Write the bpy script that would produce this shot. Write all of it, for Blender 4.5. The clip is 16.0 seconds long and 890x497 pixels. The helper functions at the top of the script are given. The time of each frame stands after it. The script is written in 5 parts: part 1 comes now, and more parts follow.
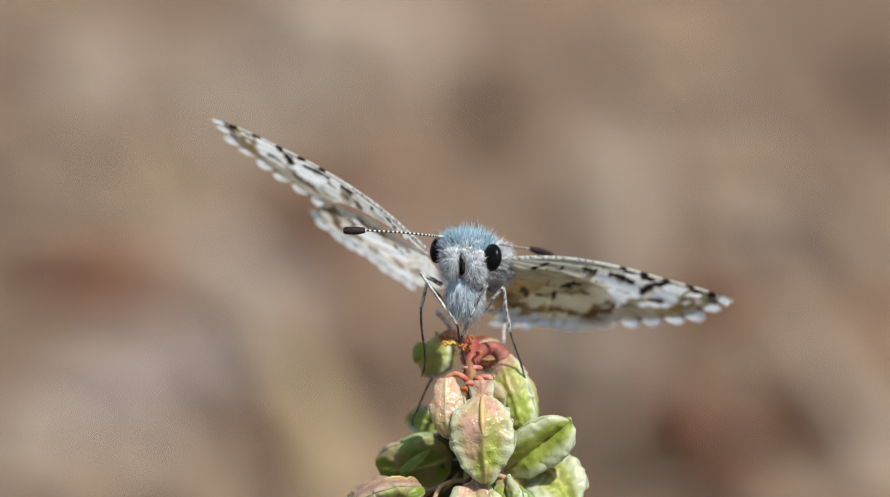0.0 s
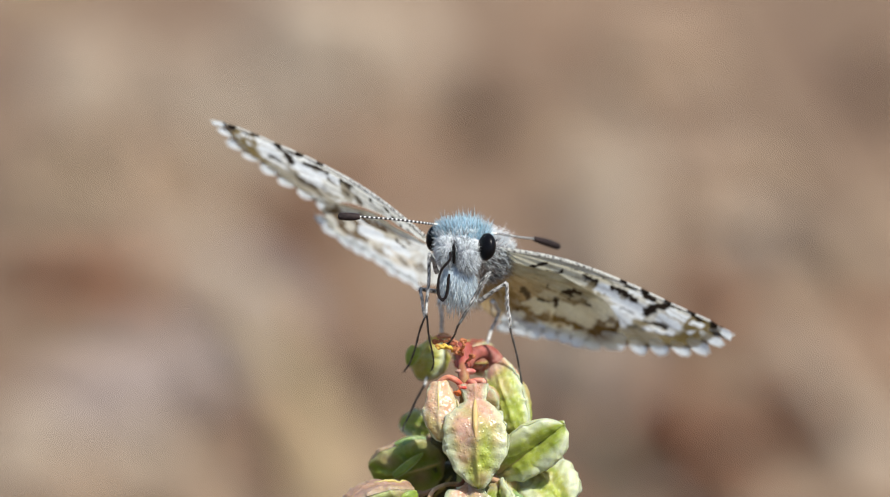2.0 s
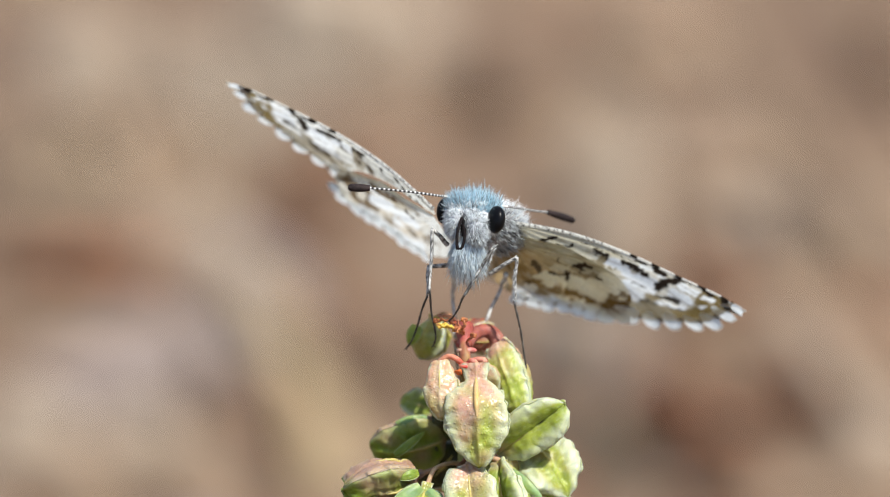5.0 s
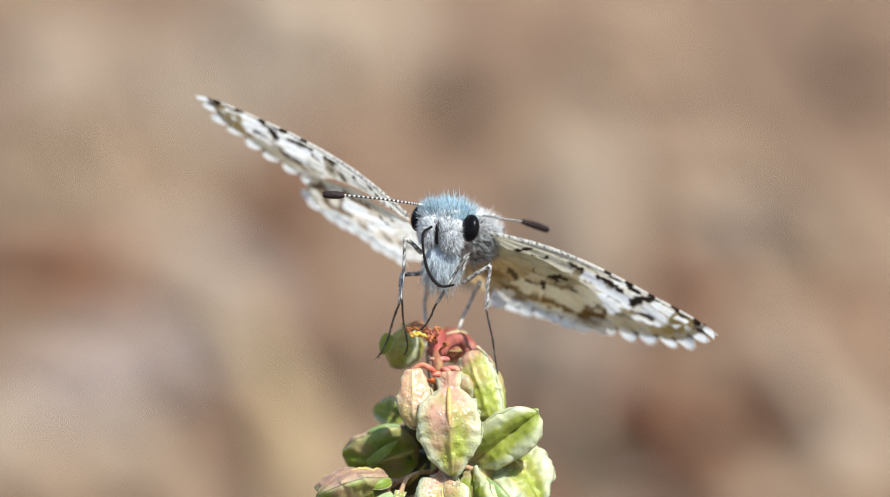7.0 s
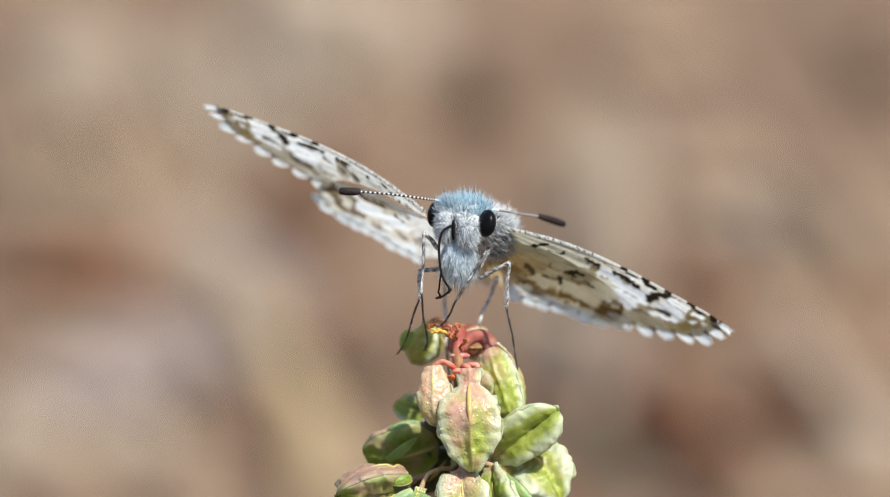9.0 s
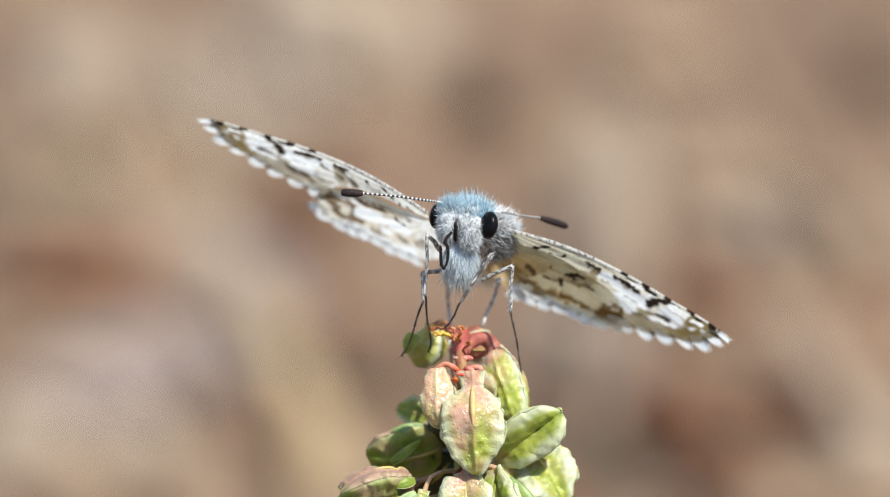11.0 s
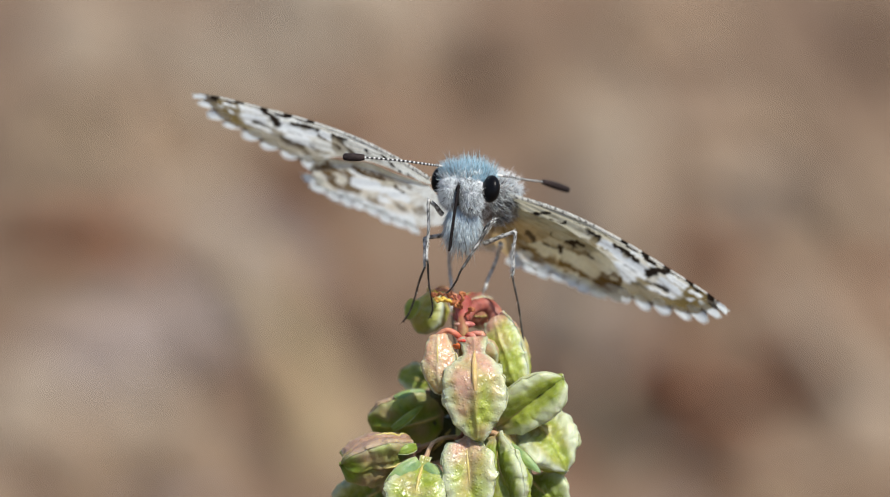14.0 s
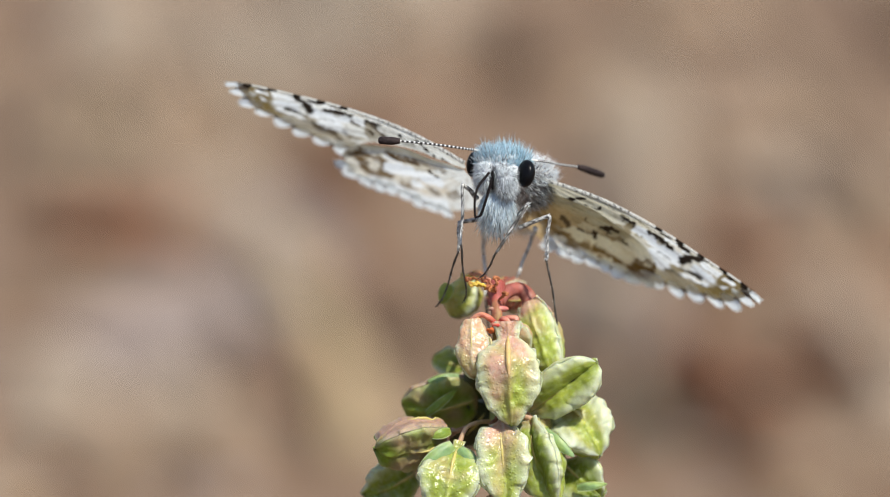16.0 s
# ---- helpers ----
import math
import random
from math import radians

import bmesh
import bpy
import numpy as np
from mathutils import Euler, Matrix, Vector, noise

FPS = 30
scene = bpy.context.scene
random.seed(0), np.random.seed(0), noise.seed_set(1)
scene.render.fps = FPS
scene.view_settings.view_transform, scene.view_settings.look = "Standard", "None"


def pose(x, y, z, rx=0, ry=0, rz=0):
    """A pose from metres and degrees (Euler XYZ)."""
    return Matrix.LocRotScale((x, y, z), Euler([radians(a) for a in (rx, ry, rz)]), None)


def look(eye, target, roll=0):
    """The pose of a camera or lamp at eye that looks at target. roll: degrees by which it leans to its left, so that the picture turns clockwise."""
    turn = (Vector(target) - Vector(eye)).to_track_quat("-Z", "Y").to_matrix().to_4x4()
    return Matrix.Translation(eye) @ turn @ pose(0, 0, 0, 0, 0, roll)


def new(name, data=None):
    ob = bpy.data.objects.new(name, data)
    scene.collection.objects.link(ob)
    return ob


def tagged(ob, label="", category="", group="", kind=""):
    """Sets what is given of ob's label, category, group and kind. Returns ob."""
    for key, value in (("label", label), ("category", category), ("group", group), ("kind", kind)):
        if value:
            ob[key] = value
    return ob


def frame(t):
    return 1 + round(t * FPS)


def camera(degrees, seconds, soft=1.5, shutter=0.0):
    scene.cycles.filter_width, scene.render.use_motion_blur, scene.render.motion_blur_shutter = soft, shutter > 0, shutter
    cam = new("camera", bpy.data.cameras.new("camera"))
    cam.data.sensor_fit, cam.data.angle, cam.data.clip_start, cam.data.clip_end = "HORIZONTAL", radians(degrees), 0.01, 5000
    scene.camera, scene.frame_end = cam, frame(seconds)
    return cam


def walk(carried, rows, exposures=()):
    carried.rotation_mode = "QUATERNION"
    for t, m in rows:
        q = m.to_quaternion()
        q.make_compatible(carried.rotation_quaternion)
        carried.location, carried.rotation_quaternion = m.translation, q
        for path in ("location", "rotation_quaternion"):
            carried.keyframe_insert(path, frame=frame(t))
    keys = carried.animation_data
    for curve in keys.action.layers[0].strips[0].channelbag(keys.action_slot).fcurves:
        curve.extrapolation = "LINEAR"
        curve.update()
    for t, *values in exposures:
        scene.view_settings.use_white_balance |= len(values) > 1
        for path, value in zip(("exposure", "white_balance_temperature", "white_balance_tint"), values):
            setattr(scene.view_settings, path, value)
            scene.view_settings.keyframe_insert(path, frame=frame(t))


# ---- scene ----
# Field of view of a macro lens, 0.3 m from a small butterfly on a dock's seed head.
PITCH = -20.0
FOCUS = Vector((0.0, 0.0, 0.16))
VIEW = Matrix.Translation(FOCUS) @ pose(0, 0, 0, PITCH)
MM = 0.001
cam = camera(8.307, 16.0, soft=1.05)
cam.data.dof.use_dof = True
cam.data.dof.focus_distance = 0.2988
cam.data.dof.aperture_fstop = 31.0


def drift_pose(dx, dz):
    """Camera pose for a drift of the near subject by dx, dz millimetres in its plane: mostly a turn, partly a shift."""
    turn, shift = 0.85, 0.15
    m = pose(-shift * dx * MM, -0.3, -shift * dz * MM, 90 - math.degrees(turn * dz / 300), 0, math.degrees(turn * dx / 300))
    return VIEW @ m


# seconds, sideways and upward drift of the subject in millimetres
DRIFT = (
    (0, 0.808, -0.978), (0.5, 0.169, -0.808), (1, 0.511, -0.936), (1.5, 0.256, -0.892), (2, 0.469, -1.147),
    (2.5, -0.211, -0.636), (3, -0.297, -0.467), (3.2, 0.553, -0.594), (4.2, 0.389, -0.333), (5.3, 0.547, -0.100),
    (5.5, 0.214, -0.128), (6, -0.681, -0.128), (6.5, -0.467, -0.169), (7, -0.808, -0.553), (7.5, -0.211, -0.297),
    (8, 0.256, -0.553), (8.5, 0.086, -0.467), (8.7, 0.142, -0.411), (9.8, 0.222, -0.361), (10.8, 0.469, -0.256),
    (11, 0.342, -0.508), (11.5, 0.383, -0.339), (12, 1.233, -0.128), (12.5, 0.000, -0.000), (13, 0.767, 0.172),
    (13.5, -0.211, 0.639), (14, 0.425, 1.150), (14.5, 1.531, 1.319), (15, 1.233, 1.447), (15.5, 2.339, 1.533),
    (16, 2.083, 1.914),
)
# the clip's camera brightens, holds and darkens its picture
EXPOSURES = ((0.0, 0.60), (0.5, 0.83), (1.0, 0.74), (1.5, 0.83), (2.0, 0.81), (2.5, 0.90), (3.0, 0.86), (5.5, 0.90), (6.0, 1.05), (6.5, 1.01), (7.5, 1.0), (8.5, 0.85), (11.0, 0.97), (11.5, 0.97), (12.0, 0.94), (12.5, 1.05), (13.0, 0.71), (13.5, 0.80), (14.0, 0.61), (14.5, 0.77), (15.0, 0.82), (15.5, 0.90), (16.0, 0.76))
walk(cam, [(t, drift_pose(dx, dz)) for t, dx, dz in DRIFT], EXPOSURES)

# ---- light ----
SUN_FROM = Vector((0.38, -0.33, 0.86)).normalized()
world = bpy.data.worlds.new("sky")
scene.world = world
world.use_nodes = True
wt = world.node_tree
sky = wt.nodes.new("ShaderNodeTexSky")
sky.sky_type, sky.sun_disc = "NISHITA", False
sky.sun_elevation = math.asin(SUN_FROM.z)
sky.sun_rotation = math.atan2(SUN_FROM.x, SUN_FROM.y)
wt.nodes["Background"].inputs["Strength"].default_value = 0.092
wt.links.new(sky.outputs["Color"], wt.nodes["Background"].inputs["Color"])
sun = new("sun", bpy.data.lights.new("sun", "SUN"))
sun.data.energy, sun.data.angle, sun.data.color = 3.63, radians(0.53), (1.0, 0.97, 0.893)
sun.matrix_world = look(SUN_FROM * 5, (0, 0, 0))


# ---- materials ----
def material(name, build):
    m = bpy.data.materials.new(name)
    m.use_nodes = True
    build(m.node_tree, m.node_tree.nodes["Principled BSDF"])
    return m


def node(nt, kind, **sockets):
    n = nt.nodes.new("ShaderNode" + kind)
    for k, v in sockets.items():
        n.inputs[k.replace("_", " ")].default_value = v
    return n


def noise_node(nt, scale, detail=4.0, rough=0.6):
    co = nt.nodes.new("ShaderNodeTexCoord")
    n = node(nt, "TexNoise", Scale=scale, Detail=detail, Roughness=rough)
    nt.links.new(co.outputs["Object"], n.inputs["Vector"])
    return n


def ranged(nt, fac, low, high):
    r = nt.nodes.new("ShaderNodeMapRange")
    r.inputs["From Min"].default_value, r.inputs["From Max"].default_value = 0.25, 0.75
    r.inputs["To Min"].default_value, r.inputs["To Max"].default_value = low, high
    nt.links.new(fac, r.inputs["Value"])
    return r.outputs["Result"]


def pigment(name, rough=0.6, through_light=0.0, grain=2500, grain_low=0.75, grain_high=1.25, bump=0.0, bump_scale=4000, spec=0.4, relief=0.00006, granules=0, deep=0.0):
    """Natural pigment held on the points, with fine grain, relief, and some light let through."""
    def build(nt, b):
        col = nt.nodes.new("ShaderNodeAttribute")
        col.attribute_name = "pigment"
        g = ranged(nt, noise_node(nt, grain).outputs["Fac"], grain_low, grain_high)
        g2 = ranged(nt, noise_node(nt, grain * 0.18).outputs["Fac"], 0.5 + grain_low / 2, 0.5 + grain_high / 2)
        both = nt.nodes.new("ShaderNodeMath")
        both.operation = "MULTIPLY"
        nt.links.new(g, both.inputs[0]), nt.links.new(g2, both.inputs[1])
        mul = nt.nodes.new("ShaderNodeVectorMath")
        mul.operation = "SCALE"
        nt.links.new(col.outputs["Color"], mul.inputs[0])
        nt.links.new(both.outputs[0], mul.inputs["Scale"])
        nt.links.new(mul.outputs[0], b.inputs["Base Color"])
        b.inputs["Roughness"].default_value = rough
        b.inputs["Specular IOR Level"].default_value = spec
        if deep:
            b.inputs["Subsurface Weight"].default_value = deep
            b.inputs["Subsurface Radius"].default_value = (1.0, 0.8, 0.3)
            b.inputs["Subsurface Scale"].default_value = 0.0004
        if bump:
            bn = node(nt, "Bump", Strength=bump, Distance=relief)
            height = noise_node(nt, bump_scale).outputs["Fac"]
            if granules:
                co = nt.nodes.new("ShaderNodeTexCoord")
                cell = node(nt, "TexVoronoi", Scale=float(granules))
                nt.links.new(co.outputs["Object"], cell.inputs["Vector"])
                dome = nt.nodes.new("ShaderNodeMath")
                dome.operation = "SUBTRACT"
                dome.use_clamp = True
                dome.inputs[0].default_value = 0.42
                nt.links.new(cell.outputs["Distance"], dome.inputs[1])
                both = nt.nodes.new("ShaderNodeMath")
                both.operation = "MULTIPLY_ADD"
                both.inputs[1].default_value = 1.6
                nt.links.new(dome.outputs[0], both.inputs[0]), nt.links.new(height, both.inputs[2])
                height = both.outputs[0]
            nt.links.new(height, bn.inputs["Height"])
            nt.links.new(bn.outputs[0], b.inputs["Normal"])
        if through_light:
            tr = nt.nodes.new("ShaderNodeBsdfTranslucent")
            nt.links.new(mul.outputs[0], tr.inputs["Color"])
            mix = nt.nodes.new("ShaderNodeMixShader")
            mix.inputs[0].default_value = through_light
            nt.links.new(b.outputs[0], mix.inputs[1]), nt.links.new(tr.outputs[0], mix.inputs[2])
            nt.links.new(mix.outputs[0], nt.nodes["Material Output"].inputs["Surface"])
    return material(name, build)


M_WING = pigment("wing_scales", 0.75, 0.68, 8500, 0.80, 1.16, 0.3, 9000, 0.2)
M_FRINGE = pigment("fringe_scales", 0.8, 0.66, 6000, 0.9, 1.1, spec=0.2)
M_FUR = pigment("fur", 0.5, 0.42, 5000, 0.9, 1.1, spec=0.4)
M_DOWN = pigment("downy_skin", 0.8, 0.0, 5000, 0.85, 1.12, 0.3, 9000, 0.2)
M_SKIN = pigment("scaly_cuticle", 0.6, 0.0, 7000, 0.45, 1.4, 0.6, 9000)
M_CLUB = pigment("antenna_cuticle", 0.7, 0.0, 6000, 0.8, 1.2, 0.4, 9000, 0.15)
M_TONGUE = pigment("proboscis_cuticle", 0.55, 0.0, 8000, 0.8, 1.2, 0.3, 9000, 0.03)
M_VALVE = pigment("fruit_valve", 0.40, 0.36, 3200, 0.82, 1.12, 0.24, 6000, 0.42, relief=0.00005, granules=13000, deep=0.45)
M_GRAINY = pigment("granular_valve", 0.25, 0.36, 3200, 0.84, 1.12, 0.7, 3500, 0.6, relief=0.00006, granules=5600, deep=0.35)
M_CALLUS = pigment("fruit_callus", 0.40, 0.1, 3000, 0.85, 1.15, 0.3, 6000, deep=0.3)
M_STALK = pigment("stalk_skin", 0.55, 0.1, 2500, 0.7, 1.25, 0.7, 3000, 0.3, deep=0.25)
M_LITTER = pigment("dry_litter", 0.85, 0.0, 60, 0.75, 1.25, spec=0.2)


def eye_build(nt, b):
    b.inputs["Base Color"].default_value = (0.004, 0.004, 0.005, 1)
    b.inputs["Roughness"].default_value = 0.30
    b.inputs["Specular IOR Level"].default_value = 0.10
    co = nt.nodes.new("ShaderNodeTexCoord")
    v = node(nt, "TexVoronoi", Scale=26000.0)
    nt.links.new(co.outputs["Object"], v.inputs["Vector"])
    bn = node(nt, "Bump", Strength=0.22, Distance=0.00001)
    nt.links.new(v.outputs["Distance"], bn.inputs["Height"])
    nt.links.new(bn.outputs[0], b.inputs["Normal"])


M_EYE = material("compound_eye", eye_build)


def ground_build(nt, b):
    big = noise_node(nt, 28.0, 3.0, 0.5)
    mid = noise_node(nt, 170.0, 4.0, 0.6)
    fine = noise_node(nt, 1300.0, 5.0, 0.7)
    ramp = nt.nodes.new("ShaderNodeValToRGB")
    e = ramp.color_ramp.elements
    e[0].position, e[0].color = 0.30, (0.070, 0.037, 0.020, 1)
    e[1].position, e[1].color = 0.72, (0.256, 0.180, 0.114, 1)
    s = e.new(0.5)
    s.color = (0.148, 0.0915, 0.055, 1)
    add = nt.nodes.new("ShaderNodeMath")
    add.operation = "MULTIPLY_ADD"
    add.inputs[1].default_value = 0.5
    half = nt.nodes.new("ShaderNodeMath")
    half.operation = "MULTIPLY"
    half.inputs[1].default_value = 0.5
    nt.links.new(big.outputs["Fac"], half.inputs[0])
    nt.links.new(mid.outputs["Fac"], add.inputs[0]), nt.links.new(half.outputs[0], add.inputs[2])
    nt.links.new(add.outputs[0], ramp.inputs["Fac"])
    mul = nt.nodes.new("ShaderNodeVectorMath")
    mul.operation = "SCALE"
    nt.links.new(ramp.outputs["Color"], mul.inputs[0])
    nt.links.new(ranged(nt, fine.outputs["Fac"], 0.7, 1.3), mul.inputs["Scale"])
    nt.links.new(mul.outputs[0], b.inputs["Base Color"])
    b.inputs["Roughness"].default_value = 0.95
    bn = node(nt, "Bump", Strength=0.8, Distance=0.0015)
    nt.links.new(mid.outputs["Fac"], bn.inputs["Height"])
    nt.links.new(bn.outputs[0], b.inputs["Normal"])


M_GROUND = material("dry_soil", ground_build)

# ---- mesh helpers (lengths in millimetres, view-aligned axes: x right, y away, z up) ----


class Shape:
    def __init__(self):
        self.v, self.f, self.c = [], [], []

    def add(self, verts, faces, colours):
        n = len(self.v)
        self.v += [tuple(p) for p in verts]
        self.f += [tuple(i + n for i in q) for q in faces]
        self.c += list(colours)
        return self

    def mesh(self, name, place=None, smooth=True):
        """place: turns a point in millimetres into the object's own metres."""
        place = place or (lambda p: Vector(p) * MM)
        me = bpy.data.meshes.new(name)
        me.from_pydata([place(p) for p in self.v], [], self.f)
        at = me.color_attributes.new("pigment", "FLOAT_COLOR", "POINT")
        flat = np.ones((len(self.v), 4), np.float32)
        flat[:, :3] = np.array(self.c, np.float32).reshape(-1, 3)
        at.data.foreach_set("color", flat.ravel())
        me.polygons.foreach_set("use_smooth", [smooth] * len(me.polygons))
        me.update()
        return me


def part(name, shape, mat, parent, label="", place=None, smooth=True):
    ob = new(name, shape.mesh(name, place, smooth) if isinstance(shape, Shape) else shape)
    if not ob.data.materials:
        ob.data.materials.append(mat)
    ob.parent = parent
    return tagged(ob, label)


def mixed(a, b, k):
    k = min(1.0, max(0.0, k))
    return tuple(x + (y - x) * k for x, y in zip(a, b))


def wobble(p, scale, seed=0.0):
    return noise.noise(Vector(p) * scale + Vector((seed * 7.1, seed * 3.3, seed * 5.7)))


def tube(points, radii, sides=8, colour=lambda i, k: (0.5, 0.5, 0.5), closed=True):
    """A tapered tube along points."""
    s = Shape()
    pts = [Vector(p) for p in points]
    n = len(pts)
    verts, faces, cols = [], [], []
    ref = None
    for i, p in enumerate(pts):
        d = (pts[min(i + 1, n - 1)] - pts[max(i - 1, 0)]).normalized()
        if ref is None:
            ref = d.orthogonal().normalized()
        ref = (ref - d * ref.dot(d)).normalized()
        side = d.cross(ref)
        r = radii[i] if hasattr(radii, "__len__") else radii
        for k in range(sides):
            a = 2 * math.pi * k / sides
            verts.append(p + (ref * math.cos(a) + side * math.sin(a)) * r)
            cols.append(colour(i / (n - 1), k))
    for i in range(n - 1):
        for k in range(sides):
            a, b = i * sides + k, i * sides + (k + 1) % sides
            faces.append((a, b, b + sides, a + sides))
    if closed:
        for i, flip in ((0, True), (n - 1, False)):
            verts.append(pts[i])
            cols.append(colour(i / (n - 1), 0))
            c = len(verts) - 1
            for k in range(sides):
                a, b = i * sides + k, i * sides + (k + 1) % sides
                faces.append((b, a, c) if flip else (a, b, c))
    return s.add(verts, faces, cols)


def curve(points, steps=8):
    """Catmull-Rom points through the given ones."""
    p = [Vector(q) for q in points]
    p = [p[0] * 2 - p[1]] + p + [p[-1] * 2 - p[-2]]
    out = []
    for i in range(1, len(p) - 2):
        a, b, c, d = p[i - 1], p[i], p[i + 1], p[i + 2]
        for k in range(steps):
            t = k / steps
            out.append(0.5 * ((2 * b) + (c - a) * t + (2 * a - 5 * b + 4 * c - d) * t * t + (3 * b - a - 3 * c + d) * t ** 3))
    return out + [p[-2]]


def blob(centre, radii, turn=None, colour=lambda n, p: (0.5, 0.5, 0.5), rows=20, cols=28, rough=0.0, seed=0.0, scale=1.0):
    """A rounded body with an uneven skin."""
    s = Shape()
    turn = turn or Matrix.Identity(3)
    verts, cs, faces = [], [], []
    for i in range(rows + 1):
        a = math.pi * i / rows
        for k in range(cols):
            b = 2 * math.pi * k / cols
            n = Vector((math.sin(a) * math.cos(b), math.sin(a) * math.sin(b), math.cos(a)))
            q = Vector((n.x * radii[0], n.y * radii[1], n.z * radii[2]))
            q *= 1 + rough * wobble(q, scale, seed)
            p = Vector(centre) + turn @ q
            verts.append(p)
            cs.append(colour(n, p))
    for i in range(rows):
        for k in range(cols):
            a, b = i * cols + k, i * cols + (k + 1) % cols
            faces.append((a, a + cols, b + cols, b))
    return s.add(verts, faces, cs)


def strands(roots, width=0.028, bend=0.25, seed=1):
    """Hairs: rows of root, direction (with length) and colour, in millimetres."""
    s = Shape()
    rnd = random.Random(seed)
    for p, d, c in roots:
        p, d = Vector(p), Vector(d)
        side = d.orthogonal().normalized()
        side.rotate(Matrix.Rotation(rnd.uniform(0, 6.28), 3, d.normalized()))
        up = d.cross(side).normalized()
        off = side * d.length * bend * rnd.uniform(-1, 1) * 0.5
        verts, cs = [], []
        for t, w in ((0.0, 1.0), (0.5, 0.8)):
            q = p + d * t + off * t * t
            for k in range(3):
                a = 2.094 * k
                verts.append(q + (side * math.cos(a) + up * math.sin(a)) * width * 0.5 * w)
                cs.append(c)
        verts.append(p + d + off)
        cs.append(c)
        f = [(0, 1, 4, 3), (1, 2, 5, 4), (2, 0, 3, 5), (3, 4, 6), (4, 5, 6), (5, 3, 6)]
        s.add(verts, f, cs)
    return s


# ---- ground ----
gm = bpy.data.meshes.new("ground")
bm = bmesh.new()
bmesh.ops.create_grid(bm, x_segments=4, y_segments=4, size=400)
bm.to_mesh(gm), bm.free()
gm.materials.append(M_GROUND)
ground = tagged(new("ground", gm), "bare dry brown soil with litter, far out of focus", "ground", kind="structure")

EYE = VIEW @ Vector((0, -0.3, 0))


def ground_spot(x, z):
    """Where the sight line through x, z (millimetres in the subject's plane) meets the ground, and the growth of size on the way."""
    d = (VIEW @ Vector((x * MM, 0, z * MM))) - EYE
    k = -EYE.z / d.z
    return EYE + d * k, k


def litter_colour(base, seed, amount=0.35):
    return lambda n, p: mixed(base, tuple(c * 0.45 for c in base), amount * (0.5 + wobble(p, 0.06, seed)))


def stone(x, z, w, h, base, seed, label):
    g, k = ground_spot(x, z - h)
    s = blob((0, 0, h * k * 0.55), (w * k, w * k * 0.8, h * k), None, litter_colour(base, seed), 14, 20, 0.35, seed, 0.9 / (w * k))
    ob = new("stone", s.mesh("stone"))
    ob.data.materials.append(M_LITTER)
    ob.location = g
    return tagged(ob, label, "stone", "stones on the ground")


def dead_leaf(x, z, w, h, base, seed, label):
    """A curled dead leaf lying on the ground."""
    g, k = ground_spot(x, z - h)
    w, h = w * k, h * k
    verts, faces, cs = [], [], []
    nu, nv = 12, 16
    for side in (0, 1):
        for i in range(nv + 1):
            v = i / nv
            half = w * math.sin(math.pi * min(1, v * 0.94 + 0.03)) ** 0.7
            for j in range(nu + 1):
                u = j / nu * 2 - 1
                z0 = h * (0.25 + 1.5 * (1 - v)) * 0.8 * (1 - 0.5 * u * u) + h * 0.3 * wobble((u * 2, v * 4, seed), 1.0)
                verts.append((u * half, (v - 0.5) * w * 2.2, max(0.2, z0) - side * 0.2))
                cs.append(mixed(base, tuple(c * 0.5 for c in base), 0.5 + wobble((u * 3, v * 3, seed), 1.3) - 0.3 * abs(u)))
    m = (nv + 1) * (nu + 1)
    for i in range(nv):
        for j in range(nu):
            a = i * (nu + 1) + j
            faces += [(a, a + 1, a + nu + 2, a + nu + 1), (m + a, m + a + nu + 1, m + a + nu + 2, m + a + 1)]
    rim = [j for j in range(nu + 1)] + [i * (nu + 1) + nu for i in range(1, nv + 1)]
    rim += [nv * (nu + 1) + j for j in range(nu - 1, -1, -1)] + [i * (nu + 1) for i in range(nv - 1, 0, -1)]
    for a, b in zip(rim, rim[1:] + rim[:1]):
        faces.append((b, a, a + m, b + m))
    ob = new("dead_leaf", Shape().add(verts, faces, cs).mesh("dead_leaf"))
    ob.data.materials.append(M_LITTER)
    ob.location = g
    mid = [Vector(verts[i * (nu + 1) + nu // 2]) + Vector((0, 0, w * 0.02)) for i in range(nv + 1)]
    part("midrib", tube([mid[0] - Vector((0, w * 0.3, 0))] + mid, [w * 0.05 * (1.1 - i / (nv + 2)) for i in range(nv + 2)], 8, lambda t, q: tuple(c * 0.7 for c in base)), M_LITTER, ob, "darker leaf midrib and stalk")
    return tagged(ob, label, "leaf", "dead leaves on the ground")


def straw(x0, z0, x1, z1, r, base, seed, label):
    """A dry stalk that leans from its foot on the ground to a tip in the air."""
    g, k = ground_spot(x0, z0)
    tip = Vector(((x1 - x0) * k, 6 * k, max(2.0, (z1 - z0) * k)))
    pts = curve([(0, 0, -2), tip * 0.35 + Vector((wobble((seed, 1, 2), 1) * 6, 0, 0)), tip * 0.7, tip], 6)
    s = tube(pts, [r * k * (1 - 0.45 * i / len(pts)) for i in range(len(pts))], 10, lambda i, j: mixed(base, tuple(c * 0.6 for c in base), wobble((i * 9, j, seed), 1) + 0.3))
    ob = new("dry_stalk", s.mesh("dry_stalk"))
    ob.data.materials.append(M_LITTER)
    ob.location = g
    for i in (7, 13):
        part("stalk_node", blob(pts[i], (r * k * 0.95, r * k * 0.95, r * k * 0.4), None, lambda n, p: tuple(c * 0.55 for c in base), 6, 10), M_LITTER, ob, "darker swollen node")
    return tagged(ob, label, "stalk", "dry stalks on the ground")


